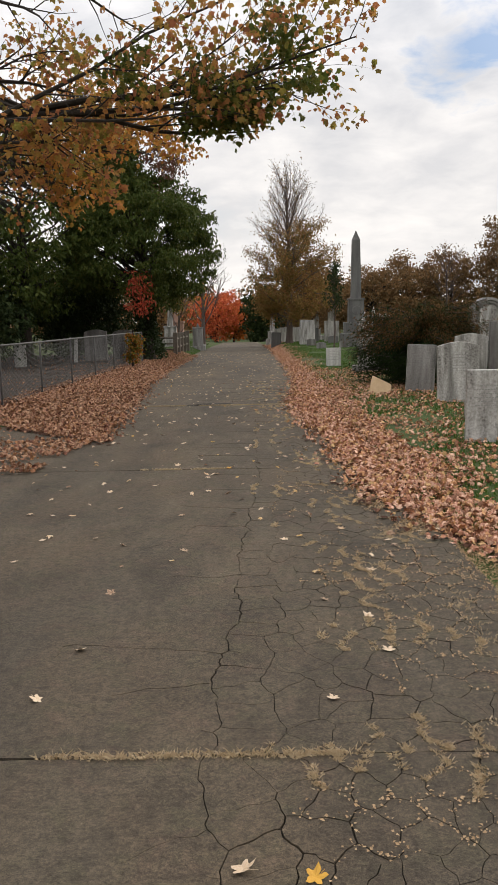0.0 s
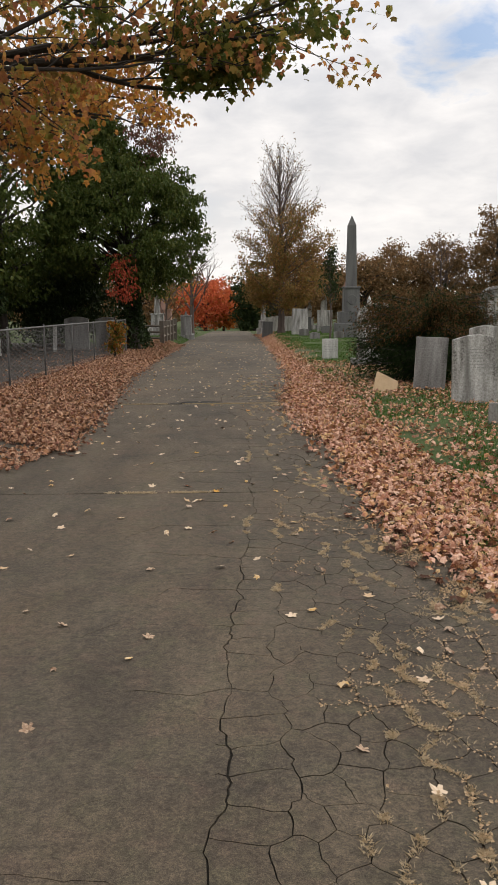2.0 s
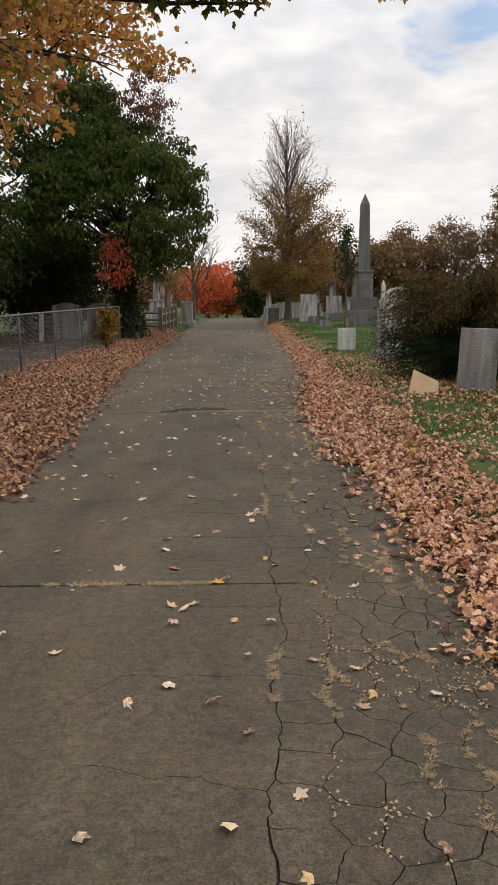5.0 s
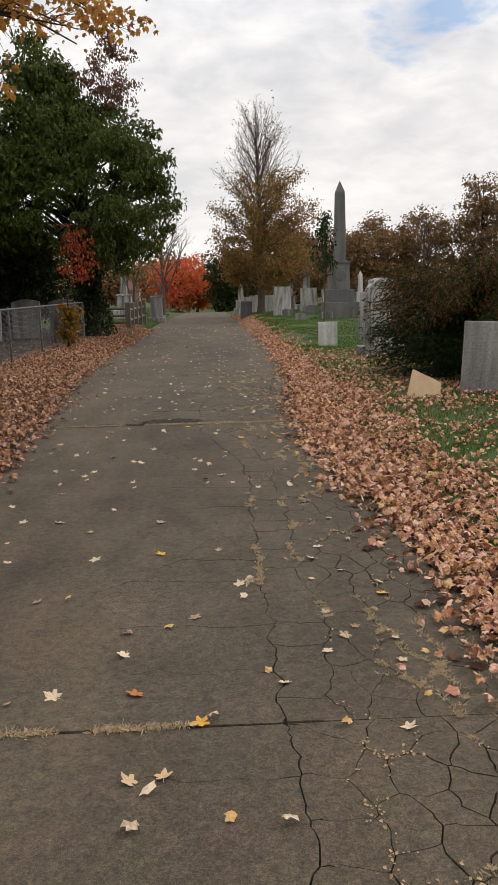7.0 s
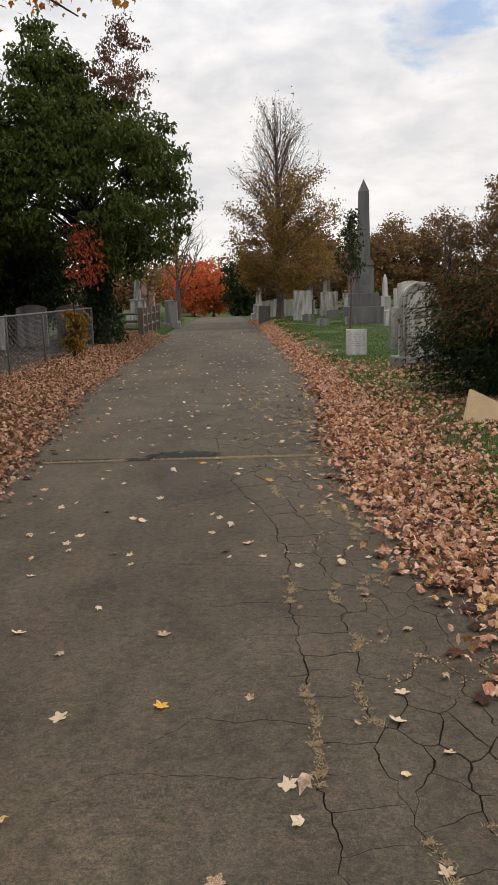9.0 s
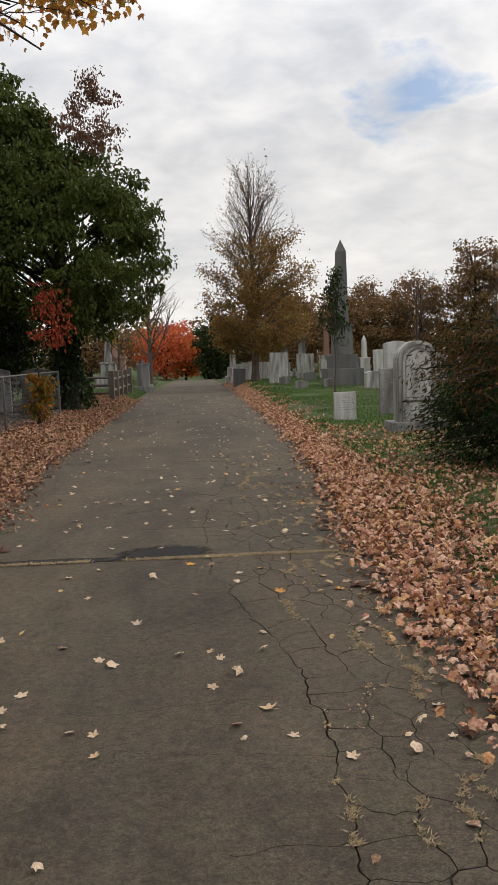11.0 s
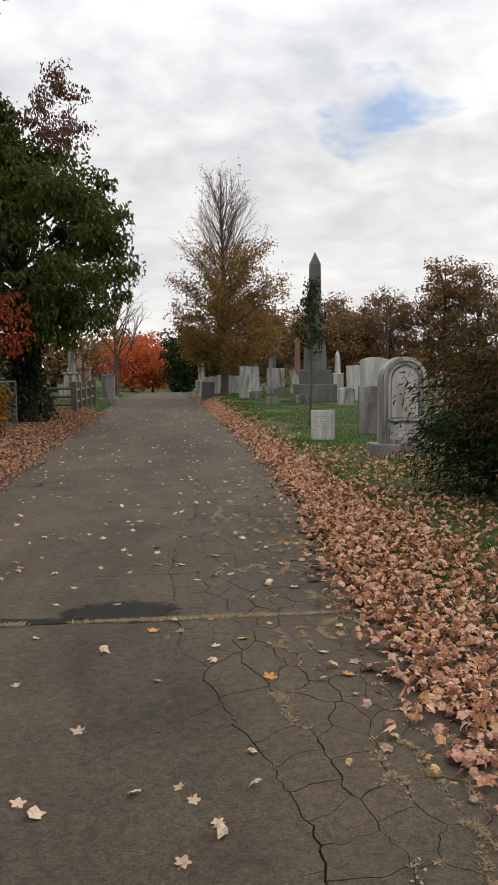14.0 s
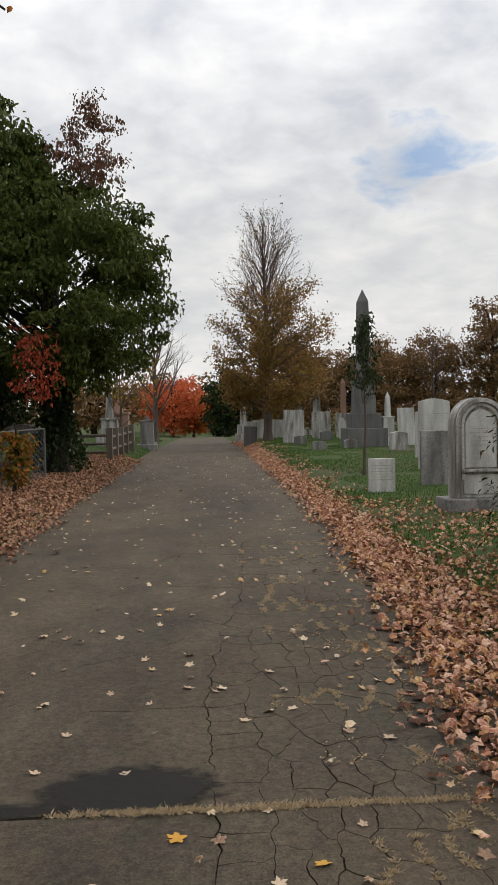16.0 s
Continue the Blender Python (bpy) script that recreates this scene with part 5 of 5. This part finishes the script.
# damp dark patch at the third joint, fading at its rim
def damp_patch_mat():
    m = bpy.data.materials.new("damp_asphalt")
    m.use_nodes = True
    n, l = m.node_tree.nodes, m.node_tree.links
    b, out = n["Principled BSDF"], n["Material Output"]
    b.inputs["Base Color"].default_value = (0.020, 0.018, 0.016, 1)
    b.inputs["Roughness"].default_value, b.inputs["Specular IOR Level"].default_value = 0.8, 0.2
    uv, t1 = n.new("ShaderNodeTexCoord"), n.new("ShaderNodeTexNoise")
    t1.inputs["Scale"].default_value, t1.inputs["Detail"].default_value, t1.inputs["Roughness"].default_value = 4.0, 7.0, 0.65
    l.new(uv.outputs["Object"], t1.inputs["Vector"])
    ln = n.new("ShaderNodeVectorMath")
    ln.operation = "LENGTH"
    l.new(uv.outputs["Object"], ln.inputs[0])
    add, cut = n.new("ShaderNodeMath"), n.new("ShaderNodeMapRange")
    add.operation = "MULTIPLY_ADD"
    add.inputs[1].default_value = 0.9
    l.new(t1.outputs[0], add.inputs[0])
    l.new(ln.outputs["Value"], add.inputs[2])
    cut.inputs["From Min"].default_value, cut.inputs["From Max"].default_value = 1.34, 1.08
    cut.inputs["To Min"].default_value, cut.inputs["To Max"].default_value = 0.0, 0.88
    l.new(add.outputs[0], cut.inputs["Value"])
    tr, mx = n.new("ShaderNodeBsdfTransparent"), n.new("ShaderNodeMixShader")
    l.new(cut.outputs["Result"], mx.inputs[0])
    l.new(tr.outputs[0], mx.inputs[1])
    l.new(b.outputs[0], mx.inputs[2])
    l.new(mx.outputs[0], out.inputs[0])
    return m


M_DAMP_PATCH = damp_patch_mat()
for px_, py_, rx_, ry_ in ((-0.64, 15.60, 0.46, 0.27), (-1.5, 15.45, 0.8, 0.10)):
    bm = bmesh.new()
    bm.faces.new([bm.verts.new((1.15 * math.cos(2 * math.pi * k / 32), 1.15 * math.sin(2 * math.pi * k / 32), 0.0)) for k in range(32)])
    o = part("damp_patch", bm, M_DAMP_PATCH, road, "dark damp stain in the asphalt")
    o.matrix_world = Matrix.Translation((px_, py_, road_z(py_ + ry_) + 0.005)) @ Matrix.Diagonal((rx_, ry_, 1, 1))


# ---- single leaves on the lane ----
def fallen_leaf_meshes():
    """Ten curled maple leaves: five toothed lobes and a stalk."""
    r = np.random.default_rng(101)
    out = []
    for i in range(10):
        curl, twist, lean_ = r.uniform(0.1, 0.6), r.uniform(-0.3, 0.3), r.uniform(0, 6.28)
        ring = []
        for k in range(26):
            a = -math.pi / 2 + 2 * math.pi * k / 26
            lobe = abs(math.cos(2.5 * (a - math.pi / 2)))
            rad = (0.30 + 0.26 * lobe ** 1.4) * (1.12 if math.sin(a) > 0.8 else 1.0) * (1 + (0.07 if k % 2 else -0.05) + r.normal(0, 0.05))
            if k == 0:
                rad = 0.16
            x, y = rad * math.cos(a), rad * math.sin(a)
            ring.append((x, y, 0.03 + curl * rad * rad * (1.1 + math.cos(a - lean_)) * 0.8 + twist * x * y))
        v = [(0, 0, 0.03), *ring]
        f = [(0, 1 + k, 1 + (k + 1) % 26) for k in range(26)]
        n, s = len(v), r.normal(0, 0.16)
        v += [(-0.014, -0.15, 0.03), (0.014, -0.15, 0.03), (0.05 + s, -0.72, 0.08), (0.03 + s, -0.72, 0.08)]
        f.append((n, n + 1, n + 2, n + 3))
        low = min(q[2] for q in v)
        me = bpy.data.meshes.new("fallen_leaf")
        me.from_pydata([(x, y, z - low) for x, y, z in v], [], f)
        me.materials.append(M_FALLEN)
        out.append(me)
    return out


LEAF_MESHES = fallen_leaf_meshes()
r_f = np.random.default_rng(103)
PALE_LEAVES = [(-0.92, 5.71), (-0.93, 3.3), (-0.85, 3.82), (-0.84, 4.67), (-1.55, 5.89), (-1.61, 5.35), (0.09, 6.78), (0.42, 4.49), (0.63, 4.22), (0.66, 3.76), (-0.04, 2.18), (0.77, 5.04), (0.34, 3.26), (-0.8, 8.97), (-0.56, 9.32), (-0.26, 9.7), (0.32, 9.28), (0.42, 9.43), (-0.45, 8.39), (-0.34, 8.41), (0.52, 8.64), (-0.86, 10.61), (-0.52, 11.34), (-1.07, 9.97), (-1.37, 10.61), (-0.03, 10.13), (0.62, 9.17), (-0.79, 18.07), (-1.38, 18.12), (-0.43, 16.82), (0.35, 16.12), (-0.14, 16.31), (0.52, 16.02), (-1.0, 16.2), (0.47, 14.72), (0.62, 15.0)]
ORANGE_LEAVES = [(0.17, 2.14), (-0.48, 8.97), (-0.22, 8.73), (-0.48, 10.67), (0.69, 9.92), (0.06, 14.99), (-0.44, 15.2), (0.14, 14.41), (0.53, 14.39)]
ORANGE_MESHES = []
for me in LEAF_MESHES:
    me = me.copy()
    me.materials.clear()
    me.materials.append(M_FALLEN_ORANGE)
    ORANGE_MESHES.append(me)


def lay_leaf(me, x, y, size, label):
    ob = new("fallen_leaf", me)
    ob.matrix_world = Matrix.Translation((x, y, 0.003 + road_z(y))) @ pose(0, 0, 0, r_f.normal(0, 8), r_f.normal(0, 8), r_f.uniform(0, 360)) @ Matrix.Scale(size, 4)
    tagged(ob, label, "leaf", "single leaves on the lane")


for i, (x, y) in enumerate(PALE_LEAVES):
    lay_leaf(LEAF_MESHES[i % 10], x, y, r_f.uniform(0.048, 0.066), "dry fallen maple leaf lying on the asphalt")
for i, (x, y) in enumerate(ORANGE_LEAVES):
    lay_leaf(ORANGE_MESHES[i % 10], x, y, r_f.uniform(0.055, 0.07), "orange fallen maple leaf lying on the asphalt")
for i in range(220):
    y = 5.5 + 24 * r_f.uniform() ** 1.1
    x = r_f.uniform(left_edge(y), right_edge(y))
    if y < 12 and r_f.uniform() < 0.5:
        continue
    lay_leaf(LEAF_MESHES[i % 10], x, y, r_f.uniform(0.036, 0.062), "dry fallen maple leaf lying on the asphalt")


# ---- asphalt plates between the cracks ----
def clip_poly(poly, px, py, nx_, ny_):
    out = []
    for i in range(len(poly)):
        a, b = poly[i], poly[(i + 1) % len(poly)]
        da, db = (a[0] - px) * nx_ + (a[1] - py) * ny_, (b[0] - px) * nx_ + (b[1] - py) * ny_
        if da <= 0:
            out.append(a)
        if da * db < 0:
            t = da / (da - db)
            out.append((a[0] + (b[0] - a[0]) * t, a[1] + (b[1] - a[1]) * t))
    return out


CRACK_Y = (0.4, 2.2, 2.5, 3.1, 3.5, 4.3, 5.2, 6.25, 8.5, 10.7, 13.0, 14.5, 15.0, 16.5, 17.8, 18.9, 22.0)
CRACK_X = (-0.12, -0.09, -0.18, -0.15, -0.18, -0.05, -0.09, -0.02, 0.09, 0.10, 0.12, -0.18, -0.30, -0.33, -0.25, -0.05, 0.1)


def main_crack(y):
    """The long crack that bounds the broken right part of the lane."""
    return float(np.interp(y, CRACK_Y, CRACK_X)) + 0.03 * noise.noise(Vector((y * 2.6, 4.4, 0)))


def plate(poly, y0, y1, lift):
    """Verts and faces of one plate: wavy sides, drawn in where a crack is open, with walls down into it."""
    ring = []
    for i in range(len(poly)):
        a, b = poly[i], poly[(i + 1) % len(poly)]
        n = max(1, int(math.hypot(b[0] - a[0], b[1] - a[1]) / 0.032))
        along = abs(b[1] - a[1]) / (abs(b[0] - a[0]) + abs(b[1] - a[1]) + 1e-6)
        ring += [(a[0] + (b[0] - a[0]) * k / n, a[1] + (b[1] - a[1]) * k / n, 0.4 + 1.1 * along) for k in range(n)]
    cx, cy = sum(p[0] for p in ring) / len(ring), sum(p[1] for p in ring) / len(ring)
    top = []
    for x, y, open_ in ring:
        rim = min(x - ROAD_L, ROAD_R - x, (y - 0.4) if y0 < 0.5 else 9, (22 - y) if y1 > 21.9 else 9)
        joint = min(abs(y - q) for q in JOINTS)
        k = min(max(rim, 0) / 0.1, 1.0)
        ky = k * min(joint / 0.08, 1.0)
        wx = noise.noise(Vector((x * 6, y * 6, 0))) * 0.045 + noise.noise(Vector((x * 24, y * 24, 5))) * 0.020
        wy = noise.noise(Vector((x * 6, y * 6, 9))) * 0.045 + noise.noise(Vector((x * 24, y * 24, 14))) * 0.020
        off = x - main_crack(y)
        gap = (0.5 + 0.5 * open_) * min(max((off + 0.07) / 0.05, 0.0), 1.0) * max(0.0016, 0.0024 + 0.0030 * noise.noise(Vector((x * 2.2, y * 1.6, 21))))
        if abs(off) < 0.05:
            gap = 0.0042 * max(0.35, 0.8 + noise.noise(Vector((x * 3, y * 2.4, 26))))
        if joint < 0.004:
            gap = (0.010 if x < 0.2 else 0.004) * max(0.15, 0.9 + noise.noise(Vector((x * 4, y, 30))))
        if rim < 0.004:
            gap = 0.0
        px, py = x + wx * k, y + wy * ky
        d = math.hypot(cx - px, cy - py) or 1.0
        g = min(gap, d * 0.4)
        top.append((px + (cx - px) / d * g, py + (cy - py) / d * g))
    n = len(top)
    v = [(x, y, lift + road_z(y)) for x, y in top] + [(x, y, road_z(y) - 0.013) for x, y in top]
    f = [tuple(range(n))] + [(i, n + i, n + (i + 1) % n, (i + 1) % n) for i in range(n)]
    return v, f


r_a = np.random.default_rng(111)
bands = list(zip((0.4, *JOINTS), (*JOINTS, 22.0)))
plates = []
for y0, y1 in bands:
    sites = []
    q = y0 + 0.1
    while q < y1 - 0.05:
        c = main_crack(q)
        sites += [(c - 0.12, q, 0.2), (c + 0.12, q, 0.2)]
        q += r_a.uniform(0.15, 0.24)
    sq = 0.8 if y0 < 8 else 0.55
    for _ in range(30000):
        if len(sites) > 900:
            break
        x, y = r_a.uniform(ROAD_L, ROAD_R), r_a.uniform(y0, y1)
        edge = main_crack(y)
        if abs(x - edge) < 0.2:
            continue
        gapd = 1.1 if x < edge - 0.2 else (0.20 if x < edge + 0.35 else 0.14)
        if x < edge - 0.2 and r_a.uniform() < 0.7:
            continue
        gapd *= r_a.uniform(0.65, 1.5) if gapd < 1 else 1.0
        if all((x - a) ** 2 + ((y - b) * sq) ** 2 > (min(gapd, g)) ** 2 for a, b, g in sites):
            sites.append((x, y, gapd))
    for i, (x, y, g) in enumerate(sites):
        poly = [(ROAD_L, y0), (ROAD_R, y0), (ROAD_R, y1), (ROAD_L, y1)]
        near = sorted((s for s in sites if s[0] != x or s[1] != y), key=lambda s: (s[0] - x) ** 2 + ((s[1] - y) * sq) ** 2)
        near = near[:60] + [s for s in near[60:] if s[2] > 1 or g > 1]
        for a, b, _ in near:
            poly = clip_poly(poly, (x + a) / 2, (y + b) / 2, a - x, (b - y) * sq * sq)
            if len(poly) < 3:
                break
        if len(poly) >= 3:
            plates.append((poly, y0, y1, x, y, r_a.uniform(-0.0025, 0.0) if g < 1 else 0.0))
sv, sf, count = [], [], 0
for poly, y0, y1, x, y, lift in plates:
    v, f = plate(poly, y0, y1, lift)
    if x > -0.3 and 1.5 < y < 8.71 and count < 290:
        pydata("asphalt_piece", v, f, M_ASPHALT, road)
        count += 1
    else:
        k = len(sv)
        sv += v
        sf += [tuple(k + q for q in face) for face in f]
o = pydata("asphalt_pieces", sv, sf, M_ASPHALT, road)
o["kind"] = "stuff"


def tuft(spots, x, y, n, s, r):
    for _ in range(n):
        q = y + r.normal(0, s * 0.6)
        spots.append((x + r.normal(0, s), q, road_z(q)))


spots = []
for yj, x0, x1 in ((2.82, -2.2, 0.35), (8.71, -1.15, -0.1), (15.4, -2.2, 0.7)):
    x = x0
    while x < x1:
        if noise.noise(Vector((x * 2.6, yj, 0))) > (0.0 if yj == 8.71 else -0.22):
            tuft(spots, x, yj + 0.012 * noise.noise(Vector((x * 5, yj, 8))), int(14 + 48 * abs(noise.noise(Vector((x * 3, yj, 4))))), 0.018, r_l)
        x += 0.02
grass("dry_grass", spots, M_DRY, "dry straw-coloured grass along the asphalt joints", r_l, 0.007, 0.020, 2.2, 0.0022)
spots = []
for _ in range(300):
    y = 1.5 + 7.5 * r_l.uniform()
    x = 0.95 + 0.5 * r_l.uniform() if r_l.uniform() < 0.6 else r_l.uniform(0.45, 1.4)
    if noise.noise(Vector((x * 3, y * 1.6, 6))) > 0.1 and (x > 0.9 or r_l.uniform() < 0.5):
        tuft(spots, x, y, 22, 0.030, r_l)
for poly, y0, y1, _, _, _ in plates:
    for (xa, ya), (xb, yb) in zip(poly, poly[1:] + poly[:1]):
        if xa < 0.0 or xb < 0.0 or abs(yb - ya) < abs(xb - xa):
            continue
        for k in range(7):
            x, y = xa + (xb - xa) * k / 7, ya + (yb - ya) * k / 7
            if noise.noise(Vector((x * 2.1, y * 1.9, 17))) > 0.15 and r_l.uniform() < 0.45:
                x += noise.noise(Vector((x * 6, y * 6, 0))) * 0.035
                y += noise.noise(Vector((x * 6, y * 6, 9))) * 0.035
                tuft(spots, x, y, 16, 0.010, r_l)
grass("dry_grass", spots, M_DRY, "dry straw-coloured grass in the asphalt cracks", r_l, 0.004, 0.012, 2.8, 0.0016)

# straw crumbs and torn leaf caught in the cracks of the broken edge
crumbs = []
for poly, y0, y1, px, py, _ in plates:
    for (xa, ya), (xb, yb) in zip(poly, poly[1:] + poly[:1]):
        if min(xa, xb) < 0.12 or max(ya, yb) > 19 or abs(yb - ya) + abs(xb - xa) > 0.6:
            continue
        for k in range(9):
            x, y = xa + (xb - xa) * k / 9, ya + (yb - ya) * k / 9
            much = noise.noise(Vector((x * 1.9, y * 1.5, 33))) + 0.45 * min(x - 0.9, 0.4) - (0.1 if y > 9 else 0.0)
            if much > -0.12 and r_l.uniform() < 0.15 + 0.6 * max(much, 0.0):
                x += noise.noise(Vector((x * 6, y * 6, 0))) * 0.045
                y += noise.noise(Vector((x * 6, y * 6, 9))) * 0.045
                crumbs += [(x + r_l.normal(0, 0.012), y + r_l.normal(0, 0.014)) for _ in range(2)]
# a thin drift of straw where the leaf bank ends
for _ in range(11000):
    k = r_l.uniform()
    x, y = 1.0 + 0.65 * k + r_l.normal(0, 0.10), 7.4 - 2.3 * k + r_l.normal(0, 0.5)
    if noise.noise(Vector((x * 3.4, y * 1.6, 41))) > -0.05:
        crumbs.append((x, y))
for _ in range(5000):
    crumbs.append((1.42 + abs(r_l.normal(0, 0.45)), r_l.normal(4.6, 1.4)))
o = leaves("straw_crumbs", lay(crumbs, r_l, 0.0005, 0.003), r_l.uniform(0.006, 0.017, len(crumbs)), LEAF_DIAMOND, M_CRUMB, None, r_l, flat=0.3)
tagged(o, "pale straw and torn leaf in the asphalt cracks", "plant debris", kind="stuff")
